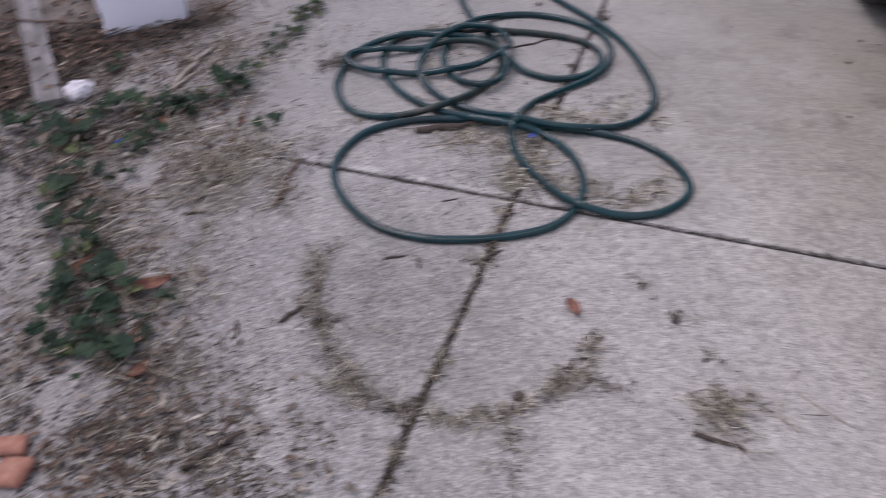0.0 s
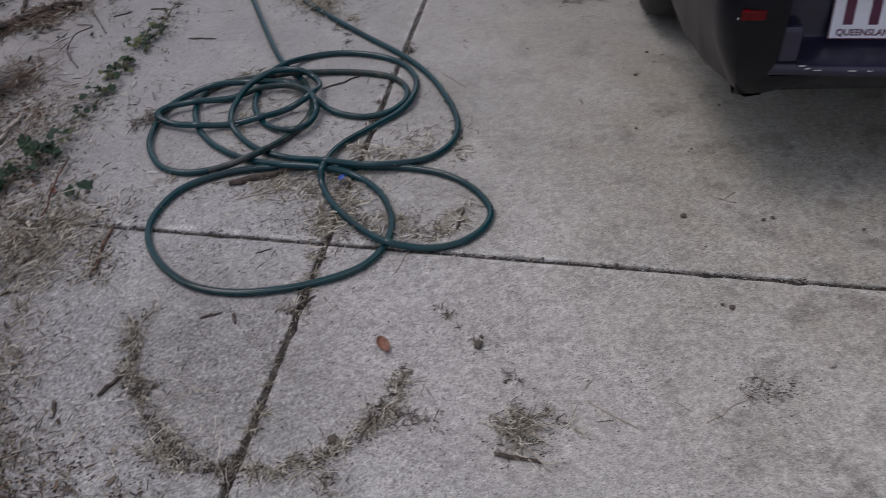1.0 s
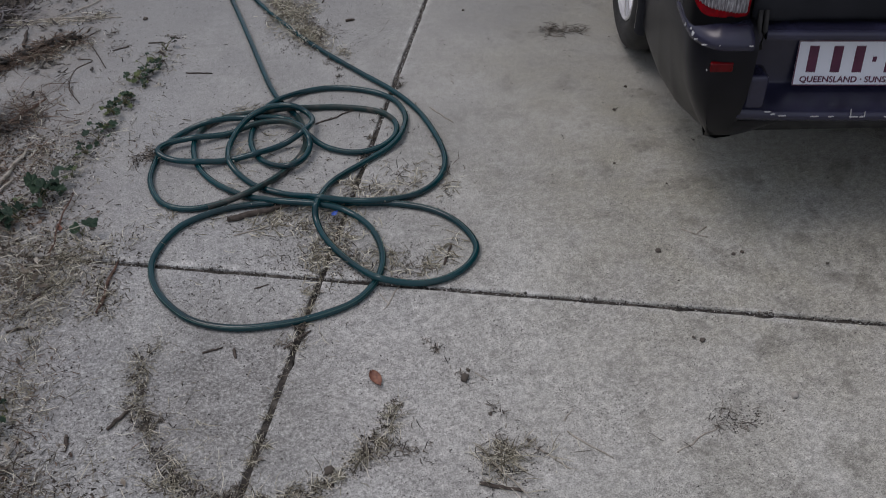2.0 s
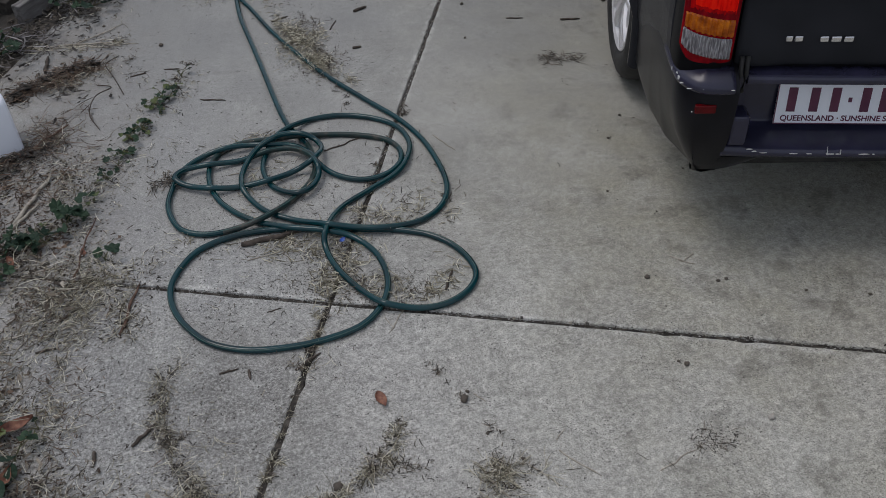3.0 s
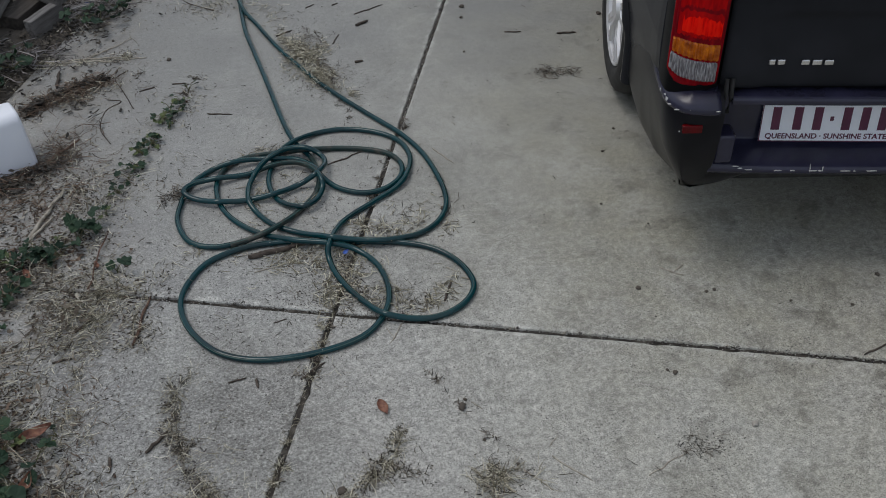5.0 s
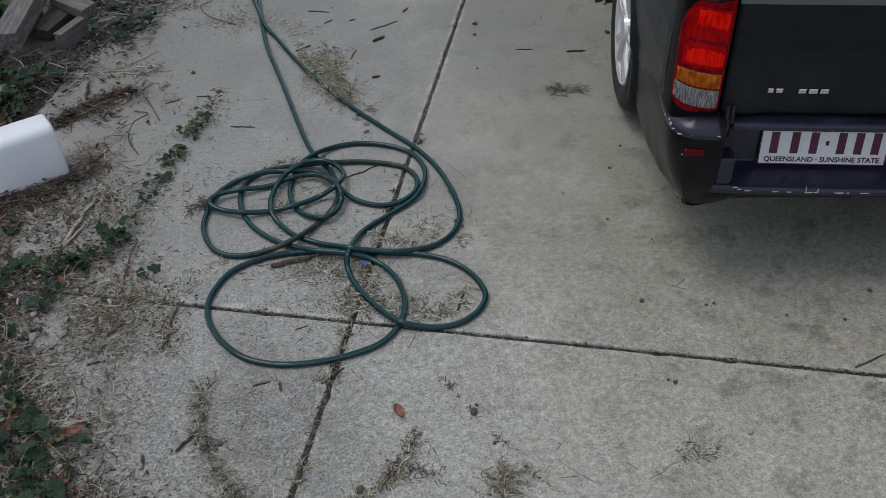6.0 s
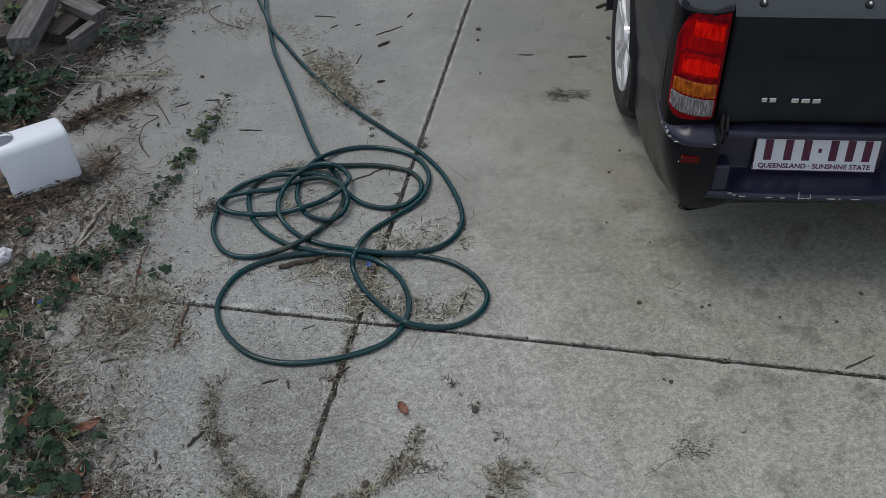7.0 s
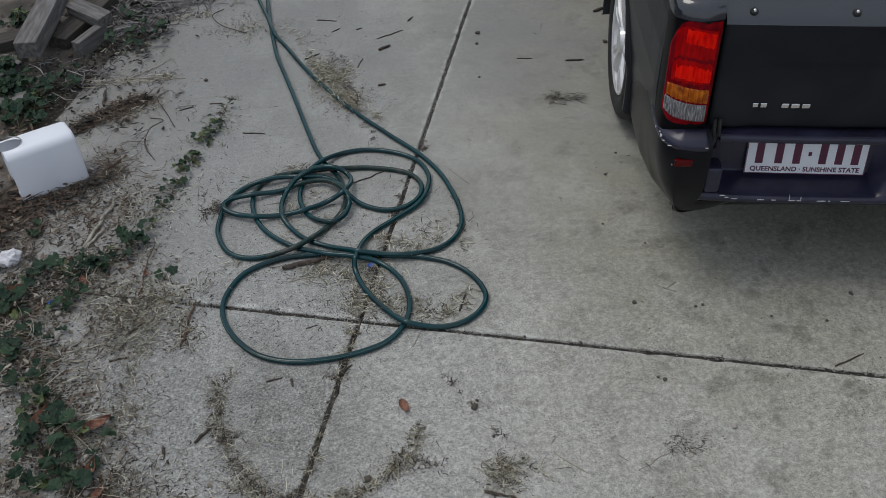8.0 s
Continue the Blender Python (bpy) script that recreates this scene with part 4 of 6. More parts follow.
TUBE_FACES = [(r * 3 + k, r * 3 + (k + 1) % 3, r * 3 + 3 + (k + 1) % 3, r * 3 + 3 + k) for r in range(3) for k in range(3)] + [(2, 1, 0), (9, 10, 11)]


def blade(x, y, z, length, turn, thick, rise=0.0, bend=0.26):
    """A dry stalk: a thin bent three-sided rod."""
    points = []
    bow = RNG.normal(0, bend)
    px, py, heading = x, y, turn - bow
    for r in range(4):
        h = z + thick + rise * r / 3 + (0.003 * math.sin(math.pi * r / 3) * RNG.random())
        w = thick * (1.0 if r in (1, 2) else 0.55)
        side = (-math.sin(heading) * w, math.cos(heading) * w)
        points += [(px + side[0], py + side[1], h - 0.4 * w), (px - side[0], py - side[1], h - 0.4 * w), (px, py, h + 0.8 * w)]
        px, py, heading = px + math.cos(heading) * length / 3, py + math.sin(heading) * length / 3, heading + bow
    return points, TUBE_FACES


def along(path, count, spread):
    """Random places near a line."""
    line = smooth_line(path, 0.01) if len(path) > 2 else np.linspace(path[0], path[1], 60)
    knots = line[RNG.integers(0, len(line), max(5, count // 30))] + RNG.normal(0, spread * 0.8, (max(5, count // 30), 2))
    at = np.where(RNG.random((count, 1)) < 0.74, knots[RNG.integers(0, len(knots), count)] + RNG.normal(0, spread * 0.45, (count, 2)), line[RNG.integers(0, len(line), count)] + RNG.normal(0, spread, (count, 2)))
    return at


def around(x, y, sx, sy, count, turn=0.0):
    knots = RNG.normal(0, 1, (max(4, count // 16), 2))
    raw = np.where(RNG.random((count, 1)) < 0.6, knots[RNG.integers(0, len(knots), count)] + RNG.normal(0, 0.28, (count, 2)), RNG.normal(0, 1, (count, 2))) * (sx, sy)
    c, s = math.cos(turn), math.sin(turn)
    return raw @ np.array([[c, s], [-s, c]]) + (x, y)


def straw(places, short, long, thick=0.0011, pile=0.006, turn=None, loose=1.2):
    made = []
    for x, y in places:
        heading = RNG.uniform(0, 2 * math.pi) if turn is None else turn + RNG.normal(0, loose)
        made.append(blade(x, y, abs(RNG.normal(0, pile)), RNG.uniform(short, long), heading, thick * RNG.uniform(0.6, 1.5), RNG.normal(0, 0.004) if RNG.random() < 0.8 else RNG.uniform(0, 0.02)))
    return made


def flake(x, y, z, size, thin=0.25):
    """A crumb or scrap: an uneven low wedge."""
    a = RNG.uniform(0, 2 * math.pi)
    ring = [(x + size * RNG.uniform(0.5, 1) * math.cos(a + k * 2.09) * (1.6 if k == 0 else 1), y + size * RNG.uniform(0.5, 1) * math.sin(a + k * 2.09), z + RNG.uniform(0, 0.1) * size) for k in range(3)]
    return ring + [(x, y, z + size * thin * RNG.uniform(0.6, 1.6))], [(0, 1, 3), (1, 2, 3), (2, 0, 3)]


LEAF_FACES = [(r * 3 + k, r * 3 + k + 1, r * 3 + 4 + k, r * 3 + 3 + k) for r in range(4) for k in range(2)]


def dead_leaf(x, y, z, length, width):
    """A curled dry leaf lying at a slant."""
    turn, tip, curl, cup = RNG.uniform(0, 2 * math.pi), RNG.normal(0, 0.25), RNG.normal(0, 0.9), RNG.uniform(0.1, 0.7)
    c, s = math.cos(turn), math.sin(turn)
    points = []
    for r in range(5):
        t = r / 4
        w = width * math.sin(math.pi * min(max(t, 0.06), 0.95)) ** 0.8
        for k in (-1, 0, 1):
            lx, ly = length * (t - 0.5 + RNG.normal(0, 0.05)), w * k * RNG.uniform(0.45, 1.35) + 0.12 * length * curl * t * t
            h = cup * width * abs(k) + tip * lx + 0.15 * abs(curl) * length * (t - 0.5) ** 2
            points.append((x + c * lx - s * ly, y + s * lx + c * ly, z + 0.002 + max(h, 0)))
    return points, LEAF_FACES


LOWER_JOINT = [(0.006, -0.01), (-0.092, -0.31), (-0.196, -0.62), (-0.33, -1.02)]
OLD_RING = [(-0.405, -0.165), (-0.452, -0.235), (-0.448, -0.345), (-0.42, -0.436), (-0.385, -0.54), (-0.32, -0.63), (-0.20, -0.685), (-0.07, -0.685), (0.015, -0.645), (0.067, -0.596), (0.122, -0.545), (0.147, -0.48)]
pieces("straw_on_hose", straw([*around(-0.005, 1.57, 0.026, 0.075, 560, 0.4), *around(0.050, 1.345, 0.028, 0.060, 680, 0.5), *around(-0.055, 1.50, 0.026, 0.06, 230), *around(0.06, 1.56, 0.03, 0.05, 120), *around(0.165, 1.20, 0.016, 0.035, 60, 0.6), *around(-0.075, 1.66, 0.02, 0.07, 130), *around(-0.12, 1.90, 0.02, 0.06, 60), *around(-0.20, 2.05, 0.03, 0.06, 60)], 0.008, 0.038, thick=0.0009, pile=0.012),
       STRAW, "dry pale grass caught under the hose", "dry grass")
pieces("straw_in_coils", straw([*around(-0.03, 0.24, 0.075, 0.05, 210), *around(-0.16, 0.24, 0.07, 0.035, 60), *around(0.03, 0.08, 0.05, 0.06, 230), *around(0.17, 0.02, 0.06, 0.03, 130, -0.5), *around(0.09, 0.17, 0.04, 0.05, 70), *along([(0.22, -0.05), (0.31, -0.04), (0.37, 0.03), (0.39, 0.12)], 90, 0.022),
                                *around(0.17, 0.36, 0.07, 0.025, 130, -0.3), *around(0.30, 0.40, 0.06, 0.05, 60), *around(0.42, 0.33, 0.02, 0.03, 26), *around(-0.14, 0.66, 0.06, 0.05, 60), *around(-0.21, 0.55, 0.03, 0.05, 26), *around(-0.42, 0.37, 0.02, 0.02, 24), *around(-0.2, 0.86, 0.07, 0.02, 60)], 0.008, 0.045, thick=0.0012, pile=0.004),
       STRAW, "dry grass lying between the hose coils", "dry grass")
pieces("straw_ring", [*straw([*along(OLD_RING[:6], 300, 0.016), *along(OLD_RING[5:8], 200, 0.019), *along(OLD_RING[7:], 270, 0.012), *around(-0.03, -0.76, 0.025, 0.05, 70), *around(-0.13, -0.70, 0.06, 0.02, 60), *along(LOWER_JOINT, 620, 0.008), *along([(0.25, 0.72), (0.0, 0.0)], 150, 0.008), *around(-0.36, -0.60, 0.035, 0.035, 160), *around(-0.35, -0.50, 0.05, 0.05, 50), *around(0.10, -0.60, 0.03, 0.02, 50)], 0.006, 0.028, thick=0.00065, pile=0.004),
                     *straw([*along(OLD_RING[:6], 90, 0.016), *along(OLD_RING[5:], 120, 0.016)], 0.03, 0.07, thick=0.0006, pile=0.006)],
       STRAW, "drift of dry grass left in a ring on concrete", "dry grass")
pieces("chaff", [*straw([*along(OLD_RING[:6], 260, 0.018), *along(OLD_RING[5:], 290, 0.017), *around(-0.03, -0.77, 0.025, 0.05, 80), *along(LOWER_JOINT, 330, 0.007), *around(-0.08, -0.24, 0.03, 0.02, 60), *along([(0.35, 0.97), (0.20, 0.6), (0, 0)], 320, 0.011), *around(0.14, -0.60, 0.05, 0.03, 140), *around(-0.694, 1.536, 0.015, 0.012, 40), *around(-0.508, 1.34, 0.04, 0.02, 60), *around(-0.664, 1.418, 0.02, 0.02, 24), *around(0.365, -0.68, 0.03, 0.03, 130), *along([(0.25, -0.29), (0.29, -0.37), (0.33, -0.45)], 60, 0.004), *along([(0.36, -0.50), (0.45, -0.68)], 40, 0.006),
                         *around(0.07, 1.34, 0.035, 0.07, 520), *around(0.02, 1.58, 0.035, 0.09, 460), *around(-0.08, 1.62, 0.03, 0.1, 160), *around(-0.10, 0.50, 0.22, 0.16, 190), *around(-0.2, 0.08, 0.16, 0.10, 90), *along([(0.10, 1.22), (0.15, 1.05), (0.14, 0.97)], 90, 0.012), *around(0.03, 0.08, 0.06, 0.06, 200), *around(0.2, 0.0, 0.08, 0.04, 140), *around(0.28, 0.38, 0.10, 0.05, 110), *along([(0.38, 0.30), (0.43, 0.45), (0.42, 0.6)], 60, 0.012)], 0.004, 0.022, thick=0.0009, pile=0.002),
                 *straw([*around(-0.50, 0.665, 0.022, 0.028, 130)], 0.01, 0.03, pile=0.010)],
       CHAFF, "grey brown chaff and seed husks on concrete", "chaff")
pieces("crack_dirt", [flake(x, y, 0.0, RNG.uniform(0.0018, 0.006), 0.35) for x, y in [*along([(-0.45, 1.50), (-0.52, 1.24), (-0.59, 1.03), (-0.66, 0.83), (-0.74, 0.62)], 520, 0.016), *along([(-0.45, 1.50), (-0.52, 1.24), (-0.59, 1.03), (-0.66, 0.83), (-0.74, 0.62)], 260, 0.04)]], SOIL_CRUMB, "dark soil along a line of small weeds", "soil")
pieces("straw_tuft", straw([*around(0.36, -0.67, 0.032, 0.02, 120), *around(0.37, -0.73, 0.02, 0.025, 70), *around(0.45, -0.70, 0.05, 0.03, 22)], 0.01, 0.06, thick=0.0008, pile=0.007), STRAW, "loose tuft of dry grass on concrete", "dry grass")
pieces("straw_tuft", straw([*around(0.905, -0.67, 0.03, 0.02, 60), *around(0.86, -0.72, 0.05, 0.03, 10)], 0.006, 0.04, thick=0.0006, pile=0.005), CHAFF, "small tuft of dry grass on concrete", "dry grass")
pieces("straw_tuft", straw([*around(1.0, 1.19, 0.05, 0.025, 120), *around(0.98, 1.17, 0.03, 0.02, 40)], 0.008, 0.045, thick=0.0008, pile=0.003), CHAFF, "flattened tuft of dry grass behind the car", "dry grass")



def joint_bits(a, b, count, small, large):
    """Grit lodged in a joint, some of it lying on the slab edges."""
    made = []
    for _ in range(count):
        s = RNG.random()
        x, y = on_slab(a[0] + (b[0] - a[0]) * s, a[1] + (b[1] - a[1]) * s) + RNG.normal(0, 0.0042, 2)
        made.append(flake(x, y, -0.006 + 0.004 * RNG.random(), RNG.uniform(small, large), 0.5))
    return made


PALE_GRIT = material("pale_grit", [(0.16, 0.155, 0.145), (0.34, 0.335, 0.32), (0.62, 0.61, 0.59)], 0.9, scale=60, grain=300, bump=0.2, island=0.9)
pieces("joint_grit", [*joint_bits((0.15, 0), (2.5, 0), 330, 0.0018, 0.0048), *joint_bits((0, 0.3), (0, 3.2), 420, 0.002, 0.005), *joint_bits((-1.0, 0), (0.1, 0), 150, 0.0015, 0.004)], PALE_GRIT, "pale grit and concrete crumbs in the slab joints", "grit")
pieces("joint_grit", [*joint_bits((-1.0, 0), (2.5, 0), 1300, 0.0018, 0.005), *joint_bits((0, 0.2), (0, 3.2), 600, 0.002, 0.005)], GRIT, "dark grit in the slab joints", "grit")
GREY_TWIG = material("grey_twigs", [(0.050, 0.045, 0.046), (0.13, 0.12, 0.122), (0.26, 0.245, 0.245), (0.42, 0.40, 0.39)], 0.9, scale=30, grain=300, bump=0.2, island=0.85)
pieces("twig_litter", straw([*around(-1.24, 1.76, 0.09, 0.06, 160), *around(-1.5, 1.85, 0.10, 0.14, 160), *around(-0.98, 2.22, 0.07, 0.10, 220), *around(-0.86, 2.42, 0.09, 0.09, 300), *around(-1.02, 2.52, 0.10, 0.12, 220), *around(-0.72, 2.52, 0.08, 0.06, 140), *around(-0.60, 2.48, 0.05, 0.04, 60)], 0.03, 0.13, thick=0.0022, pile=0.018, loose=1.5), GREY_TWIG, "tangle of grey dry twigs beside the timber", "twigs")
FRONT = np.c_[RNG.uniform(-0.75, 1.7, 1500), RNG.uniform(-0.95, 0.5, 1500)]
BACK = np.c_[RNG.uniform(-0.7, 1.25, 1100), RNG.uniform(0.4, 2.5, 1100)]
pieces("concrete_crumbs", [flake(x, y, 0.0002, RNG.uniform(0.0009, 0.0015) + 0.0028 * RNG.random() ** 5, 0.4) for x, y in [*FRONT[::2], *BACK[::2], *around(-0.25, -0.25, 0.35, 0.35, 700), *around(0.1, 0.2, 0.3, 0.2, 300)]], GRIT, "fine dark crumbs strewn over the concrete", "grit")
pieces("leaf_bits", straw(BACK[::9], 0.006, 0.024, thick=0.0010, pile=0.0004), CHAFF, "short dark stem scraps strewn over the concrete", "chaff")
pieces("concrete_crumbs", [flake(x, y, 0.0002, RNG.uniform(0.0008, 0.0014) + 0.0026 * RNG.random() ** 5, 0.4) for x, y in [*FRONT[1::2], *BACK[1::4], *around(-0.1, 0.0, 0.4, 0.4, 500)]], PALE_GRIT, "fine pale crumbs strewn over the concrete", "grit")
# Litter along the garden edge.
GARDEN_WEEDS = [(-0.80, 0.48), (-1.0, 0.38), (-1.15, 0.2), (-1.08, 0.0), (-0.97, -0.22), (-0.92, -0.42), (-0.85, -0.6)]
GARDEN_STRAW = [*around(-0.74, 0.13, 0.11, 0.08, 480, 0.5), *around(-0.86, 0.30, 0.12, 0.06, 300), *around(-0.83, 0.72, 0.09, 0.10, 330, 1.0), *around(-0.92, 1.42, 0.10, 0.05, 300, 0.5), *along([(-1.2, 1.74), (-1.0, 1.69), (-0.74, 1.685)], 330, 0.014),
                *around(-0.42, 2.12, 0.09, 0.06, 190), *along([(-0.85, 2.2), (-0.6, 2.32), (-0.35, 2.45)], 170, 0.03), *around(-0.97, -0.08, 0.13, 0.16, 560), *around(-0.90, -0.40, 0.12, 0.14, 560), *around(-0.72, -0.66, 0.10, 0.13, 560), *around(-0.60, -0.80, 0.12, 0.10, 330),
                *around(-1.1, -0.65, 0.12, 0.12, 300), *around(-1.15, 0.25, 0.15, 0.13, 330), *around(-1.25, 0.62, 0.16, 0.12, 300), *around(-1.0, 0.86, 0.12, 0.05, 160, 0.4), *around(-0.94, 1.02, 0.10, 0.04, 110, 0.8), *around(-1.35, 1.6, 0.12, 0.15, 240), *around(-0.57, 0.05, 0.014, 0.07, 70, -0.15), *around(-0.58, -0.02, 0.04, 0.02, 60),
                *around(-0.62, 0.86, 0.05, 0.14, 100), *around(-0.48, 1.3, 0.06, 0.08, 60), *around(-1.0, 2.15, 0.10, 0.14, 230), *around(-0.42, -0.82, 0.05, 0.1, 90), *around(-0.40, -0.40, 0.2, 0.25, 60)]
pieces("garden_straw", [*straw(GARDEN_STRAW, 0.006, 0.034, thick=0.0007, pile=0.007), *straw(GARDEN_STRAW[::11], 0.03, 0.085, thick=0.0008, pile=0.012), *straw([*along(GARDEN_WEEDS, 130, 0.06)], 0.03, 0.11, thick=0.0010, pile=0.022), *straw([*around(-0.70, 0.10, 0.06, 0.05, 330, 0.5), *around(-0.78, 0.02, 0.07, 0.05, 260), *around(-0.66, 0.22, 0.07, 0.04, 220), *around(-0.74, 0.60, 0.05, 0.09, 220), *around(-0.72, -0.28, 0.03, 0.08, 160)], 0.008, 0.045, thick=0.0008, pile=0.009)], STRAW, "dry grass stalks strewn along the garden edge", "dry grass")
pieces("garden_chaff", straw([(x + RNG.normal(0, 0.04), y + RNG.normal(0, 0.04)) for x, y in [*GARDEN_STRAW]], 0.003, 0.022, thick=0.0011, pile=0.004), CHAFF, "brown chaff and broken stems along the garden edge", "chaff")
pieces("soil_crumbs", [flake(x, y, 0.0, RNG.uniform(0.002, 0.0085), 0.35) for x, y in [*along(GARDEN_WEEDS, 3600, 0.075), *around(-0.74, 0.16, 0.10, 0.05, 420, 0.4), *around(-0.72, -0.70, 0.09, 0.10, 700), *around(-0.83, 0.75, 0.08, 0.09, 380, 1.0), *along([(-1.13, 1.31), (-1.0, 1.42), (-0.82, 1.52)], 420, 0.022), *along([(-1.15, 1.8), (-1.0, 1.98), (-0.8, 2.2), (-0.6, 2.35)], 600, 0.04), *around(-0.70, -0.74, 0.12, 0.10, 420), *along(GARDEN_WEEDS, 1500, 0.06), *around(-0.85, -0.72, 0.10, 0.10, 260), *around(-0.52, -0.84, 0.06, 0.08, 400),
                                                                                            *around(-1.15, 0.75, 0.2, 0.12, 900), *around(-1.25, 0.3, 0.12, 0.14, 900), *around(-1.2, -0.3, 0.12, 0.2, 700), *around(-1.1, -0.65, 0.14, 0.14, 700), *around(-0.58, 0.04, 0.025, 0.05, 130), *around(-1.2, 1.78, 0.14, 0.05, 300)]]
       + [flake(x, y, 0.0, RNG.uniform(0.0015, 0.005), 0.35) for x, y in [*along(OLD_RING[:6], 620, 0.011), *along(OLD_RING[5:], 560, 0.010), *around(-0.36, -0.62, 0.03, 0.03, 200), *around(0.03, 0.08, 0.05, 0.05, 220), *around(-0.04, 0.25, 0.07, 0.03, 160), *around(0.06, 1.34, 0.05, 0.05, 260)]],
       SOIL_CRUMB, "dark brown crumbs of soil among the litter", "soil")
LITTER = [*around(-1.0, -0.05, 0.16, 0.2, 420), *around(-0.92, -0.42, 0.15, 0.16, 420), *around(-0.80, -0.72, 0.15, 0.14, 330), *around(-1.15, 0.2, 0.18, 0.16, 330), *around(-1.3, 0.65, 0.18, 0.18, 300), *around(-1.35, 1.2, 0.15, 0.25, 250), *around(-1.25, 1.75, 0.15, 0.15, 200),
          *around(-1.05, 2.25, 0.16, 0.15, 220), *around(-0.82, 0.2, 0.12, 0.10, 60), *around(-0.92, 1.43, 0.10, 0.05, 110), *around(-0.6, -0.85, 0.14, 0.1, 110), *around(-1.25, -0.7, 0.14, 0.18, 240), *around(-1.42, 0.80, 0.14, 0.16, 420), *around(-1.30, 0.50, 0.12, 0.10, 220), *around(-1.0, 2.05, 0.12, 0.14, 260), *around(-1.35, 1.9, 0.2, 0.2, 380), *around(-1.5, 2.3, 0.2, 0.25, 320)]
LITTER = [p for p in LITTER if (p[0] < -0.70 or p[1] > 0.12 or p[1] < -0.58) and not (p[0] > -1.22 and 1.5 < p[1] < 1.95)]
pieces("leaf_litter", [dead_leaf(x, y, abs(RNG.normal(0, 0.006)), RNG.uniform(0.008, 0.034), RNG.uniform(0.0018, 0.0065)) for x, y in LITTER[::2]], DEAD_LEAF, "brown and bleached dead leaves along the garden edge", "leaf litter")
pieces("bleached_leaves", [dead_leaf(x, y, RNG.uniform(0.003, 0.02), RNG.uniform(0.012, 0.042), RNG.uniform(0.0025, 0.0075)) for x, y in [*along(GARDEN_WEEDS, 110, 0.08), *around(-0.78, -0.70, 0.12, 0.1, 40), *around(-1.15, 0.25, 0.12, 0.12, 70), *around(-0.80, 0.14, 0.09, 0.05, 20)] if x < -0.62], DEAD_LEAF, "bleached and brown leaf scraps on the litter", "leaf litter")
pieces("brown_litter", [*straw([*along(GARDEN_WEEDS, 1100, 0.09), *around(-0.74, -0.70, 0.12, 0.11, 520), *around(-0.80, 0.10, 0.10, 0.08, 260), *around(-0.70, -0.30, 0.04, 0.12, 160)], 0.005, 0.030, thick=0.0010, pile=0.006), *[dead_leaf(x, y, abs(RNG.normal(0, 0.006)), RNG.uniform(0.010, 0.030), RNG.uniform(0.003, 0.008)) for x, y in [*along(GARDEN_WEEDS, 260, 0.09), *around(-0.78, -0.72, 0.12, 0.1, 120)]]], NEEDLES, "brown broken stems and leaf scraps among the weeds", "leaf litter")
pieces("brown_litter", [*straw([*around(-1.55, 1.0, 0.16, 0.18, 500), *around(-1.50, 0.62, 0.10, 0.14, 300)], 0.02, 0.08, thick=0.0012, pile=0.010), *[dead_leaf(x, y, 0.02 + abs(RNG.normal(0, 0.008)), RNG.uniform(0.014, 0.045), RNG.uniform(0.004, 0.011)) for x, y in [*around(-1.55, 1.0, 0.16, 0.2, 420), *around(-1.46, 0.6, 0.12, 0.16, 260)]]], NEEDLES, "brown broken stems and dead leaves beside the weathered board", "leaf litter")
pieces("brown_needles", straw([*around(-1.36, 0.80, 0.14, 0.10, 700), *around(-1.15, 0.84, 0.13, 0.04, 330, 0.45), *around(-1.30, 0.55, 0.14, 0.10, 300), *around(-0.96, 1.0, 0.08, 0.05, 160, 0.8), *along([(-1.13, 1.31), (-1.0, 1.42), (-0.82, 1.52)], 520, 0.026), *around(-1.0, 0.72, 0.16, 0.06, 200)], 0.02, 0.09, thick=0.0011, pile=0.010), NEEDLES, "red brown dry stems and needles round the white container", "dry stems")
pieces("dark_litter", [dead_leaf(x, y, abs(RNG.normal(0, 0.012)), RNG.uniform(0.010, 0.040), RNG.uniform(0.003, 0.009)) for x, y in [*around(-1.42, 0.75, 0.16, 0.2, 900), *around(-1.35, 1.9, 0.22, 0.25, 900), *around(-1.27, 1.72, 0.10, 0.10, 160), *around(-1.5, 1.5, 0.2, 0.25, 900), *around(-1.02, 2.15, 0.10, 0.16, 500), *around(-1.5, 2.35, 0.25, 0.2, 500), *along([(-1.13, 1.31), (-1.0, 1.42), (-0.82, 1.52)], 260, 0.022), *around(-1.1, 0.84, 0.12, 0.04, 200, 0.45)]], GRIT, "dark leaf litter under the timber and stems", "leaf litter")
SPECKS = [p for p in np.c_[RNG.uniform(-1.5, 2.2, 10000), RNG.uniform(-1.2, 2.9, 10000)] if RNG.random() < (0.95 if p[0] < -0.2 else 0.55 if p[0] < 0.35 else 0.16)]
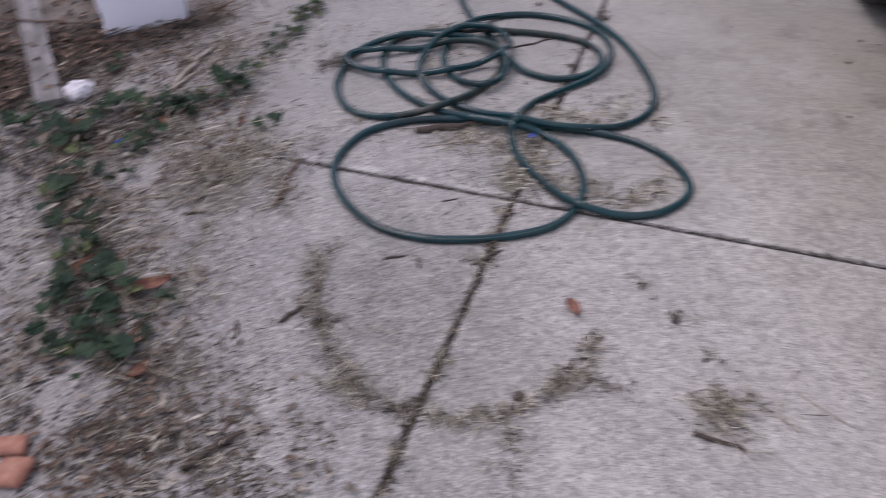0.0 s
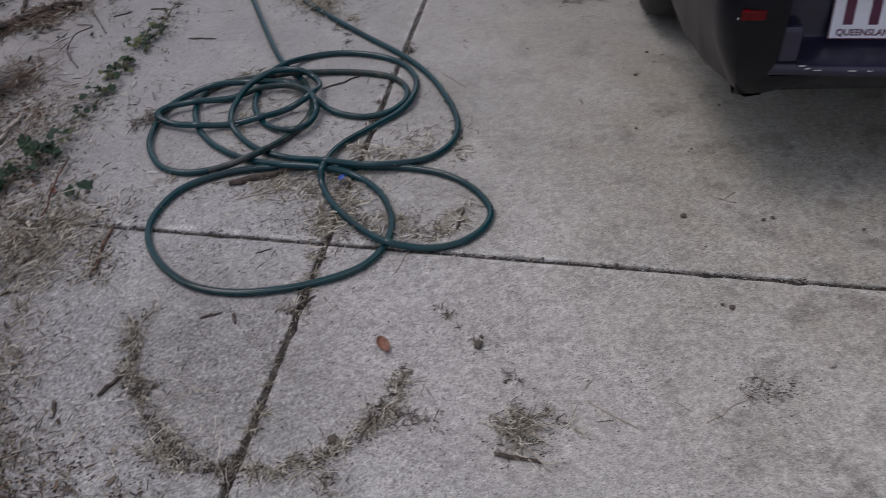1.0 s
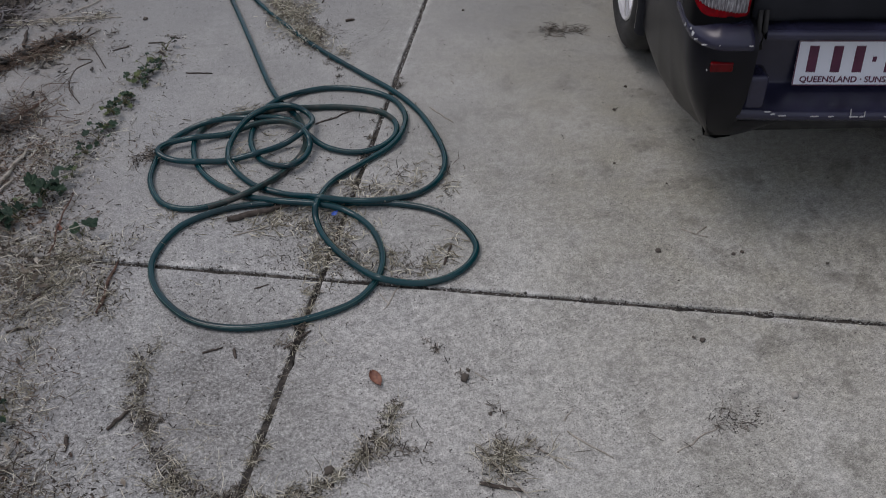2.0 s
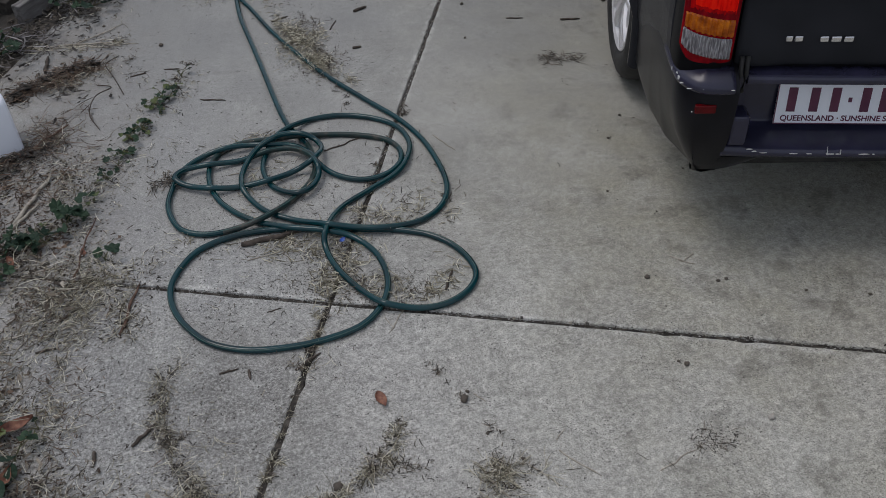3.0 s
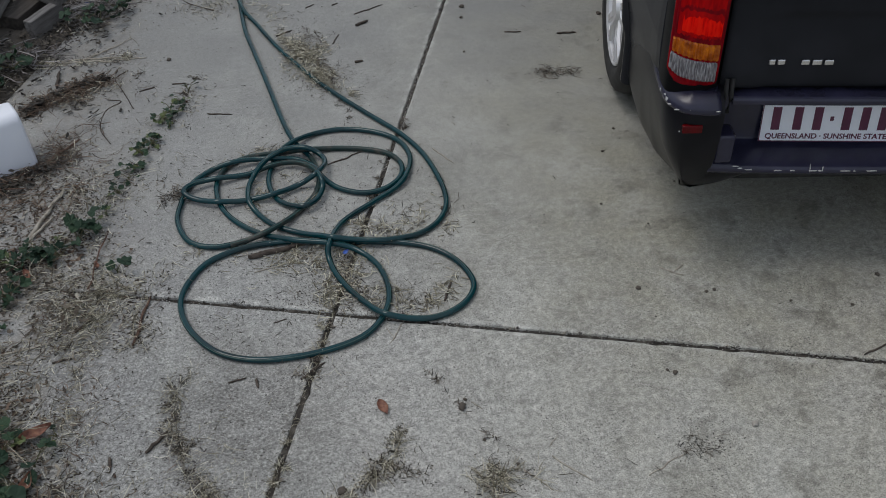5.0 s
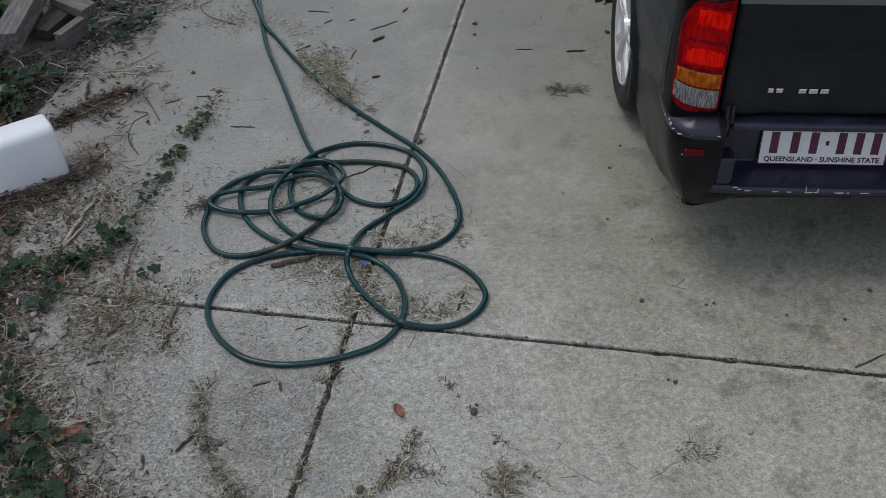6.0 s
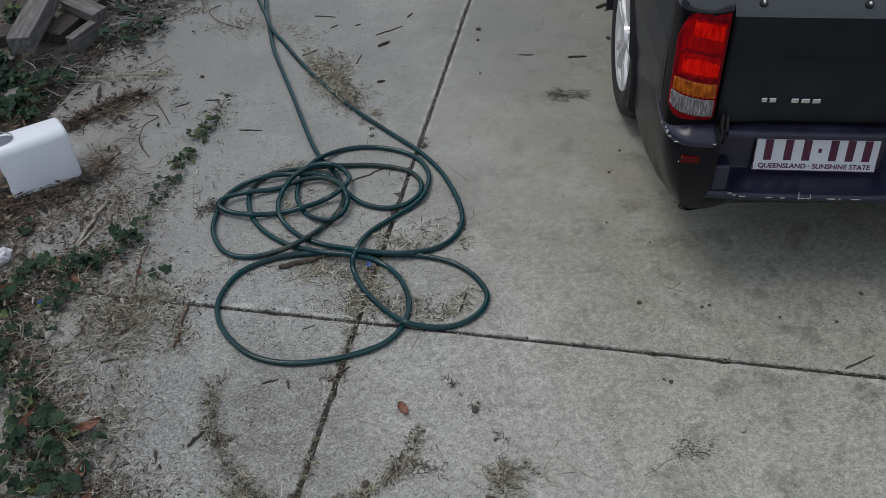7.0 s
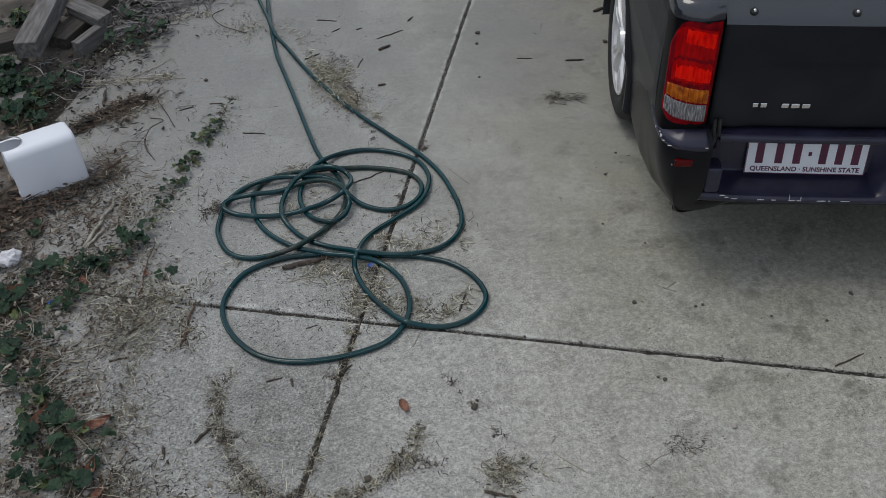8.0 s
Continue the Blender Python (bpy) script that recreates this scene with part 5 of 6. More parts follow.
pieces("grit", [flake(x, y, 0.0, RNG.uniform(0.0010, 0.0024) if RNG.random() < 0.88 else RNG.uniform(0.0024, 0.005), 0.5) for x, y in SPECKS]
       + [flake(x, y, 0.0, RNG.uniform(0.0010, 0.004), 0.5) for x, y in [*along(LOWER_JOINT, 260, 0.006), *along(OLD_RING[:6], 620, 0.020), *along(OLD_RING[5:], 620, 0.018), *around(0.03, 0.06, 0.06, 0.06, 400), *around(0.2, -0.02, 0.07, 0.03, 260), *around(-0.05, 0.25, 0.1, 0.05, 260), *around(0.06, 1.34, 0.07, 0.07, 420), *around(-0.02, 1.64, 0.07, 0.11, 300), *around(-0.12, 0.48, 0.24, 0.18, 900), *around(-0.18, 0.08, 0.18, 0.10, 420), *around(0.2, 0.35, 0.14, 0.14, 300), *around(0.1, 1.0, 0.25, 0.35, 500), *around(-0.5, 0.665, 0.02, 0.025, 150), *around(0.37, -0.70, 0.05, 0.04, 200), *around(0.9, -0.67, 0.035, 0.025, 120), *around(1.0, 1.19, 0.05, 0.03, 90), *around(-0.25, -0.3, 0.16, 0.22, 420), *around(-0.6, -0.3, 0.2, 0.3, 700), *around(-0.55, 1.0, 0.2, 0.4, 420), *along([(-0.6, 0.18), (0, 0), (1.6, -0.53)], 330, 0.008)]],
       GRIT, "dark specks of grit and leaf crumbs on concrete", "grit")
pieces("pale_grit", [flake(x, y, 0.0, RNG.uniform(0.001, 0.0035), 0.7) for x, y in [*along([(0.1, -0.034), (1.6, -0.53)], 150, 0.005), *along([(0.34, 0.97), (0.75, 2.2)], 120, 0.004), *around(-0.42, -0.3, 0.03, 0.15, 110), *around(-0.9, 0.0, 0.3, 0.5, 420)]], PALE_TWIG, "pale sand crumbs on concrete", "grit")

# ---- single sticks, leaves and stones ----


def stick(x0, y0, x1, y1, r=0.004, mats=None, name="twig", label="dark dry twig lying on concrete", z=0.0, fork=False, lift=0.0):
    rng = random.Random(int(1e4 * (x0 + 7 * y0)))
    length = math.dist((x0, y0), (x1, y1))
    turn = math.atan2(y1 - y0, x1 - x0)
    path = []
    for k in range(7):
        s = k / 6
        path.append((length * s, rng.uniform(-0.03, 0.03) * length * (1 if 0 < k < 6 else 0), r * 0.8 + lift * s))
    bm = tube(path, [r * v for v in (0.75, 1.0, rng.uniform(0.8, 1.1), 0.95, rng.uniform(0.7, 1.0), 0.8, 0.45)], 7)
    if fork:
        tube([path[3], (path[3][0] + 0.3 * length, 0.28 * length, r), (path[3][0] + 0.42 * length, 0.45 * length, r * 0.6)], [r * 0.7, r * 0.6, r * 0.35], 6, bm=bm)
    return thing(name, bm, mats or BARK, label, "twig", pose(x0, y0, z, 0, 0, math.degrees(turn)), group="twigs on the driveway", smooth=True)


for x0, y0, x1, y1, r in ((-0.509, -0.431, -0.454, -0.367, 0.005), (1.076, 1.497, 1.159, 1.486, 0.005), (1.327, 1.933, 1.447, 1.995, 0.008), (-0.399, 1.174, -0.304, 1.148, 0.003), (0.231, 1.758, 0.289, 1.791, 0.007), (0.232, 1.870, 0.370, 1.935, 0.0028),
                          (-0.243, 0.285, -0.06, 0.315, 0.010), (-0.10, -0.255, -0.03, -0.205, 0.004), (0.02, 1.98, 0.06, 2.01, 0.003), (0.40, 2.02, 0.43, 2.06, 0.004), (0.14, 1.98, 0.17, 1.995, 0.003), (0.20, 1.44, 0.235, 1.445, 0.006),
                          (0.30, -0.73, 0.39, -0.77, 0.005), (1.36, 1.90, 1.40, 1.93, 0.004), (0.86, 1.56, 0.93, 1.545, 0.003), (-0.55, 1.43, -0.49, 1.425, 0.003), (-0.62, 1.42, -0.68, 1.40, 0.003), (-0.05, 2.12, 0.05, 2.09, 0.003), (-0.12, 1.74, -0.05, 1.78, 0.004), (0.12, 1.62, 0.15, 1.70, 0.003),
                          (0.04, 0.74, 0.18, 0.80, 0.003), (-0.76, 0.05, -0.70, 0.10, 0.004), (-0.80, -0.06, -0.74, -0.05, 0.004), (-0.17, -0.02, -0.13, -0.01, 0.002), (-0.30, -0.23, -0.25, -0.22, 0.003), (-0.222, -0.23, -0.218, -0.265, 0.004), (-0.60, -0.43, -0.595, -0.47, 0.005),
                          (0.34, -0.03, 0.375, 0.06, 0.004), (1.45, -0.46, 1.56, -0.425, 0.003)):
    stick(x0, y0, x1, y1, r)
for x0, y0, x1, y1, r, lift in ((0.424, 0.764, 0.486, 0.655, 0.0022, 0), (-0.225, 0.215, -0.06, 0.25, 0.0022, 0), (-0.06, 0.25, -0.025, 0.285, 0.002, 0), (-0.11, 0.29, -0.06, 0.24, 0.002, 0), (1.017, -0.007, 1.058, -0.046, 0.0026, 0), (1.058, -0.046, 1.078, -0.056, 0.0022, 0), (1.055, -0.035, 1.092, -0.010, 0.0022, 0),
                                (0.16, -0.165, 0.235, -0.045, 0.0018, 0), (0.155, -0.10, 0.175, -0.15, 0.0014, 0), (0.52, -0.63, 0.60, -0.72, 0.0022, 0), (0.52, -0.60, 0.55, -0.57, 0.0014, 0), (0.31, -0.63, 0.40, -0.80, 0.0024, 0.01), (0.44, -0.66, 0.50, -0.73, 0.002, 0), (0.74, -0.73, 0.86, -0.68, 0.0016, 0),
                                (-0.115, 0.44, 0.0, 0.56, 0.0024, 0.02), (-0.29, 0.665, -0.14, 0.675, 0.002, 0.012), (-0.20, 0.605, -0.14, 0.65, 0.0016, 0.0), (0.37, 0.12, 0.41, 0.09, 0.002, 0), (0.10, 0.40, 0.17, 0.345, 0.0028, 0.0), (0.35, -0.42, 0.375, -0.45, 0.0015, 0),
                                (-0.90, 0.27, -0.72, 0.31, 0.0026, 0.0), (-0.88, 0.30, -0.79, 0.22, 0.0022, 0), (-0.96, 0.0, -0.81, 0.02, 0.0030, 0.004), (-0.95, -0.03, -0.86, -0.055, 0.0026, 0), (-0.80, 0.18, -0.66, 0.22, 0.0020, 0.004), (-0.86, -0.06, -0.79, 0.1, 0.002, 0.006), (-0.68, 0.29, -0.59, 0.18, 0.002, 0.004)):
    stick(x0, y0, x1, y1, r, PALE_TWIG, "straw_stalk", "pale bleached stalk lying on concrete", lift=lift)
stick(-0.961, 0.526, -0.885, 0.78, 0.007, PALE_TWIG, "broken_stick", "bleached split stick among the weeds", 0.004)
stick(-0.97, 0.50, -0.90, 0.62, 0.005, PALE_TWIG, "broken_stick", "bleached split stick among the weeds", 0.004)
stick(-0.635, -0.808, -0.531, -0.719, 0.007, BARK, "broken_stick", "short dark stick on the litter", 0.004)
stick(-0.867, -0.728, -0.803, -0.689, 0.006, BARK, "broken_stick", "short dark stick on the litter", 0.004)
stick(-1.22, 0.79, -0.98, 0.94, 0.005, RED_STEM, "red_stem", "long red brown stem below the white container", 0.006)
stick(-1.45, 0.80, -1.02, 0.80, 0.004, RED_STEM, "red_stem", "long red brown stem below the white container", 0.012)
stick(-1.01, 0.92, -0.87, 1.09, 0.005, RED_STEM, "red_stem", "red brown stem beside the white container", 0.004)
stick(-1.40, 0.70, -1.12, 0.86, 0.004, RED_STEM, "red_stem", "long red brown stem below the white container", 0.008)
stick(-0.735, 0.22, -0.700, 0.50, 0.003, RED_STEM, "red_stem", "thin red brown stem among the weeds", 0.012)
stick(-0.577, -0.035, -0.540, 0.165, 0.0045, RED_STEM, "brown_stem", "brown dry stem across the slab joint", 0.002)
stick(-1.014, 1.492, -1.025, 1.628, 0.007, BARK, "broken_stick", "dark stick on the driveway edge", 0.003)
stick(-1.13, 1.725, -0.74, 1.685, 0.004, PALE_TWIG, "long_twig", "long thin grey twig on the driveway", 0.002, fork=True)
for k in range(9):
    x = -1.12 + 0.042 * k
    stick(x, 1.695 + 0.012 * math.sin(3 * k), x + 0.10 + 0.02 * math.sin(5 * k), 1.69 + 0.03 * math.sin(7 * k), 0.0030, PALE_TWIG, "straw_stalk", "pale bleached stalk lying on concrete")
# A curled wiry stem.
wire = tube(smooth_line([(-0.80, 1.36, 0.004), (-0.74, 1.32, 0.012), (-0.79, 1.25, 0.02), (-0.80, 1.14, 0.012), (-0.755, 1.04, 0.004)], 0.012), 0.0022, 6)
thing("wiry_stem", wire, BARK, "thin curled dark stem on concrete", "twig", smooth=True)
wire = tube(smooth_line([(-0.74, 1.58, 0.004), (-0.78, 1.50, 0.014), (-0.74, 1.40, 0.010), (-0.69, 1.27, 0.004)], 0.012), 0.0018, 6)
thing("wiry_stem", wire, BARK, "thin curled dark stem on concrete", "twig", smooth=True)
wire = tube(smooth_line([(-0.52, 2.33, 0.004), (-0.57, 2.25, 0.014), (-0.52, 2.14, 0.012), (-0.40, 2.05, 0.004)], 0.012), 0.0022, 6)
thing("wiry_stem", wire, BARK, "thin curled dark stem on concrete", "twig", smooth=True)


def leaf_sheet(length, width, cup, curl, steps=10, name="leaf", mats=None):
    rows = []
    for r in range(steps + 1):
        t = r / steps
        w = width * max(0.03, math.sin(math.pi * t ** 0.85)) ** 0.75
        rows.append([(length * (t - 0.5), w * k, 0.003 + cup * abs(k) ** 2 * width + curl * (t - 0.5) ** 2 * length + (0.0012 if k == 0 else 0)) for k in (-1, -0.5, 0, 0.5, 1)])
    return loft(rows)


thing("fallen_leaf", leaf_sheet(0.054, 0.0135, 0.5, 0.2), RED_LEAF, "red brown oval leaf lying on concrete", "leaf", pose(0.114, -0.398, 0, 0, 0, -72), smooth=True)
for x, y, turn, size, lab in ((-0.80, -0.322, 28, 0.085, "curled orange brown leaf among the litter"), (-0.975, -0.27, 65, 0.09, "curled orange brown leaf among the weeds"), (-0.80, -0.49, 80, 0.075, "curled red brown leaf among the litter"), (-0.77, -0.575, 60, 0.06, "curled brown leaf among the litter"), (-0.93, 0.33, -60, 0.05, "brown leaf among the weeds"),
                              (-1.16, 0.33, 20, 0.07, "red brown leaf among the weeds"), (-0.72, 0.33, 110, 0.04, "brown leaf among the weeds")):
    thing("fallen_leaf", leaf_sheet(size, size * 0.2, 0.8, 0.5), RED_LEAF, lab, "leaf", pose(x, y, 0.008, 10, 5, turn), group="curled brown leaves", smooth=True)


def lump(size, seed, flat=0.7, rough=0.25):
    bm = bmesh.new()
    bmesh.ops.create_icosphere(bm, subdivisions=2, radius=1.0)
    for v in bm.verts:
        n = 1 + rough * noise.noise(v.co * 1.7 + Vector((seed * 3.1, seed, 0))) * 2
        v.co = Vector((v.co.x * n * size, v.co.y * n * size * 0.8, (v.co.z * n + 0.85) * size * flat))
    return bm


for k, (x, y, size) in enumerate(((0.924, -0.085, 0.0085), (1.117, -0.138, 0.0060), (1.143, -0.134, 0.0060), (1.645, -0.167, 0.008), (1.512, -0.272, 0.006), (1.345, -0.222, 0.005), (-0.015, -0.640, 0.013), (-0.63, 0.33, 0.009), (0.335, -0.41, 0.006), (0.90, -0.411, 0.005), (0.918, -0.425, 0.008), (0.322, -0.436, 0.013), (1.30, 1.63, 0.012), (0.72, 1.83, 0.012), (-0.575, 1.634, 0.010), (0.70, 1.73, 0.008),
                                  (0.36, -0.55, 0.005), (0.43, -0.64, 0.006), (0.41, 0.41, 0.012), (-0.77, 1.71, 0.010), (-0.83, 1.86, 0.007), (1.05, 0.20, 0.004), (0.93, 0.33, 0.005), (1.21, 0.40, 0.004), (0.66, 1.43, 0.006), (1.02, 0.62, 0.006), (1.10, 0.75, 0.006))):
    thing("seed_pod", lump(size, k, 0.6), GRIT, "dark dry seed pod on concrete", "seed pod", pose(x, y, 0, 0, 0, 40 * k), group="seed pods on the driveway", smooth=True)
for k, (x, y, size) in enumerate(((-0.845, -0.41, 0.011), (-0.82, -0.43, 0.009), (-0.83, -0.22, 0.008), (-0.86, -0.25, 0.009), (-1.0, 0.19, 0.012), (-0.89, -0.60, 0.010), (-0.80, -0.56, 0.012), (-1.05, -0.06, 0.012), (1.06, -0.63, 0.010), (-0.98, 0.30, 0.008), (-0.57, 0.02, 0.006))):
    thing("stone", lump(size, k + 40, 0.6), STONE, "small pale stone among the litter", "stone", pose(x, y, 0, 0, 0, 50 * k), group="pale stones", smooth=True)
for k, (x, y, w, d) in enumerate(((-0.957, -0.755, 0.066, 0.042), (-0.936, -0.814, 0.056, 0.062))):
    chunk = block(-w / 2, w / 2, -d / 2, d / 2, 0, 0.022, 0.008, 3)
    for v in chunk.verts:
        v.co += Vector((0.010 * noise.noise(v.co * 40 + Vector((k, 0, 0))), 0.008 * noise.noise(v.co * 40 + Vector((0, k, 5))), 0.004 * noise.noise(v.co * 50)))
    thing("terracotta_shard", chunk, TERRACOTTA, "broken orange terracotta shard on the litter", "shard", pose(x, y, 0.002, 4, -3, 8 - 12 * k))
for x, y, s in ((-1.03, 0.235, 0.010), (0.065, 0.235, 0.011), (-0.98, 2.23, 0.014)):
    thing("blue_scrap", leaf_sheet(s * 2.2, s * 0.7, 0.8, 0.4, 4), BLUE_PLASTIC, "small scrap of blue plastic", "scrap", pose(x, y, 0.012, 8, 0, 40))


def crumpled(size):
    bm = bmesh.new()
    bmesh.ops.create_icosphere(bm, subdivisions=3, radius=1.0)
    for v in bm.verts:
        n = 1 + 0.32 * noise.noise(v.co * 2.1) + 0.16 * noise.noise(v.co * 5)
        v.co = Vector((v.co.x * n * size, v.co.y * n * size * 0.85, (v.co.z * n * 0.75 + 0.62) * size))
    return bm


thing("crumpled_paper", crumpled(0.040), PAPER, "crumpled white paper ball beside the weathered board", "paper", pose(-1.212, 0.487, 0.0, 0, 0, 20))

# ---- white container ----


def container():
    """A square white plastic container on its side: rounded edges, a round hole in the top and an open end."""
    w, d, h, wall = 0.262, 0.165, 0.205, 0.003
    group = empty("white_container", "white plastic container with a round hole, lying among dry stems", "container", pose(-1.234, 0.838, 0.004, 0, 0, 25.4))
    section = []
    for cx, cz, a0 in ((d - 0.02, h - 0.035, 0), (0.035, h - 0.028, 90), (0.012, 0.012, 180), (d - 0.012, 0.012, 270)):
        r = {0: 0.02, 90: 0.032}.get(a0, 0.012)
        for k in range(6):
            a = radians(a0 + 18 * k)
            section.append((cx + r * math.cos(a), cz + r * math.sin(a)))
    rows = []
    for x, pull in ((w, 0.010), (w - 0.004, 0.003), (w - 0.012, 0.0), (w * 0.66, -0.001), (w * 0.40, -0.001), (w * 0.33, -0.001), (0.0, 0.0)):
        cy, cz = d / 2, h / 2
        rows.append([(x, cy + (y - cy) * (1 - pull / cy) + 0.018 * (z / h), cz + (z - cz) * (1 - pull / cz)) for y, z in section])
    bm = loft(rows, closed=True)
    bm.verts.ensure_lookup_table()
    bm.faces.new(bm.verts[:len(section)])
    shell = finish(bm, "shell", WHITE_PLASTIC, smooth=False)
    raw = new("shell_raw", shell)
    thick = raw.modifiers.new("wall", "SOLIDIFY")
    thick.thickness, thick.offset = wall, -1
    hole = bmesh.new()
    bmesh.ops.create_cone(hole, cap_ends=True, segments=40, radius1=0.052, radius2=0.052, depth=0.09, matrix=pose(0.03, 0.105, h))
    cutter = new("cutter", finish(hole, "cutter"))
    cut = raw.modifiers.new("hole", "BOOLEAN")
    cut.object, cut.operation, cut.solver = cutter, "DIFFERENCE", "EXACT"
    bpy.context.view_layer.update()
    made = bpy.data.meshes.new_from_object(raw.evaluated_get(bpy.context.evaluated_depsgraph_get()))
    bpy.data.objects.remove(raw), bpy.data.objects.remove(cutter)
    made.materials.clear()
    made.materials.append(WHITE_PLASTIC)
    body = part("shell", made, None, group)
    soft = body.modifiers.new("soft_edges", "BEVEL")
    soft.width, soft.segments, soft.limit_method, soft.angle_limit = 0.0012, 1, "ANGLE", radians(50)
    made.polygons.foreach_set("use_smooth", [True] * len(made.polygons))
    rim = bmesh.new()
    ring = [(0.03 + 0.052 * math.cos(a), 0.105 + 0.052 * math.sin(a)) for a in (radians(-80 + 160 * k / 16) for k in range(17))]
    tube([(x, y, h + 0.0005) for x, y in ring], 0.0022, 6, bm=rim)
    part("hole_rim", rim, INSIDE_PLASTIC, group, "thin grey rim of the hole", smooth=True)
    return group


container()

# ---- timber ----


def timber(x, y, z, length, w, h, turn, tilt=0.0, roll=0.0, mats=None, label="weathered grey timber offcut on a pile", seed=0):
    bm = block(0, length, -w / 2, w / 2, -h, 0, 0.004, 2)
    bmesh.ops.subdivide_edges(bm, edges=[e for e in bm.edges if e.calc_length() > 0.2], cuts=5)
    for v in bm.verts:
        v.co += Vector((0.003 * noise.noise(v.co * 30 + Vector((seed, 0, 0))), 0.003 * noise.noise(v.co * 25 + Vector((0, seed, 0))), 0.003 * noise.noise(v.co * 25 + Vector((0, 0, seed)))))
    return thing("timber_offcut", bm, mats or TIMBER, label, "timber", pose(x, y, z, roll, -tilt, turn), group="timber pile")


timber(-1.365, 1.818, 0.18, 0.75, 0.104, 0.082, 84, 3, 0, TIMBER, "thick weathered grey timber on top of the pile", 1)
timber(-1.285, 2.03, 0.085, 0.50, 0.10, 0.085, 68, 0, 6, TIMBER_DARK, "dark timber offcut under the pile", 2)
timber(-1.185, 1.945, 0.092, 0.21, 0.045, 0.09, 61, 0, 0, TIMBER, "short weathered timber offcut beside the pile", 3)
timber(-1.235, 2.275, 0.145, 0.24, 0.085, 0.055, -42, -3, 6, TIMBER, "short weathered timber board across the pile", 4)
timber(-1.60, 2.05, 0.09, 0.34, 0.11, 0.08, 20, 0, 0, TIMBER_DARK, "dark timber offcut under the pile", 5)
timber(-1.56, 1.52, 0.050, 0.22, 0.06, 0.045, 15, 2, 0, TIMBER, "short grey board half hidden by weeds", 7)
timber(-1.55, 1.72, 0.055, 0.20, 0.07, 0.05, 60, 2, 0, TIMBER, "short grey board half hidden by weeds", 8)

board = block(0, 0.95, -0.037, 0.037, 0, 0.022, 0.003, 2)
bmesh.ops.subdivide_edges(board, edges=[e for e in board.edges if e.calc_length() > 0.3], cuts=12)
for v in board.verts:
    v.co += Vector((0.004 * noise.noise(v.co * 14), 0.003 * noise.noise(v.co * 14 + Vector((5, 0, 0))), 0.002 * noise.noise(v.co * 20)))
thing("weathered_board", board, STAKE_WOOD, "weathered silver-grey board lying in the leaf litter", "board", pose(-1.275, 0.425, 0.012, 0, -1, 114.3))
stick(-1.62, 0.90, -1.30, 0.86, 0.0035, RED_STEM, "red_stem", "red brown stem lying over the weathered board", 0.046)

# ---- weeds ----


def weed_leaf(size, lobes, seed):
    """A rounded, lobed leaf with a raised rim and sunken veins."""
    rng = random.Random(seed)
    rows = []
    for ring, share in ((0, 0.02), (1, 0.45), (2, 0.8), (3, 1.0)):
        row = []
        for k in range(28):
            a = 2 * math.pi * k / 28
            r = size * share * (0.86 + 0.14 * (1 - 2 / math.pi * math.acos(min(1.0, abs(math.cos(lobes * a / 2)))))) * (0.62 + 0.38 * min(1.0, abs(math.sin(a / 2)) * 2.6))
            fold = 0.16 * size * share * abs(math.cos(lobes * a / 2)) + 0.10 * size * share ** 2 * math.sin(2 * a + seed)
            row.append((-r * math.cos(a), r * math.sin(a), fold + rng.uniform(-0.01, 0.01) * size))
        rows.append(row)
    return finish(loft(rows, closed=True, caps=False), "leaf", GREEN_LEAF, smooth=True)


WEED_LEAVES = [weed_leaf(0.5, lobes, seed) for seed, lobes in enumerate((5, 7, 5, 7))]
PALE_LEAVES = []
for base in WEED_LEAVES[:2]:
    pale = base.copy()
    pale.materials.clear()
    pale.materials.append(PALE_LEAF)
    PALE_LEAVES.append(pale)
GREENS = {"weed": "dark green weed with lobed leaves in the litter", "small_weed": "small creeping weed with tiny leaves on concrete"}


def weed(x, y, size, count, spread, rng, name="weed", z=0.0):
    plant = empty(name, GREENS[name], "weed", pose(x, y, z), group="weeds along the garden edge")
    part("root_stem", tube([(0, 0, -0.005), (0.002, 0, 0.012)], [0.003, 0.002], 6), STEM, plant)
    for k in range(count):
        a, reach, tall = rng.uniform(0, 2 * math.pi), spread * math.sqrt(rng.random()), rng.uniform(0.012, 0.055) * (size / 0.05)
        tip = Vector((reach * math.cos(a), reach * math.sin(a), tall))
        part("stem", tube([(0, 0, 0.006), tuple(tip * 0.5 + Vector((0, 0, 0.012))), tuple(tip)], [0.0014, 0.0012, 0.0009], 5), STEM, plant)
        pale = rng.random() < (0.25 if name == "small_weed" else 0.07)
        leaf = part("leaf", rng.choice(PALE_LEAVES if pale else WEED_LEAVES), None, plant, "yellowing leaf" if pale else "")
        s = size * rng.uniform(0.45, 1.2)
        leaf.matrix_basis = pose(*tip, rng.uniform(-30, 30), rng.uniform(-30, 30), rng.uniform(0, 360)) @ Matrix.Diagonal((s, s * rng.uniform(0.55, 1.05), s * rng.uniform(1.0, 2.4), 1))


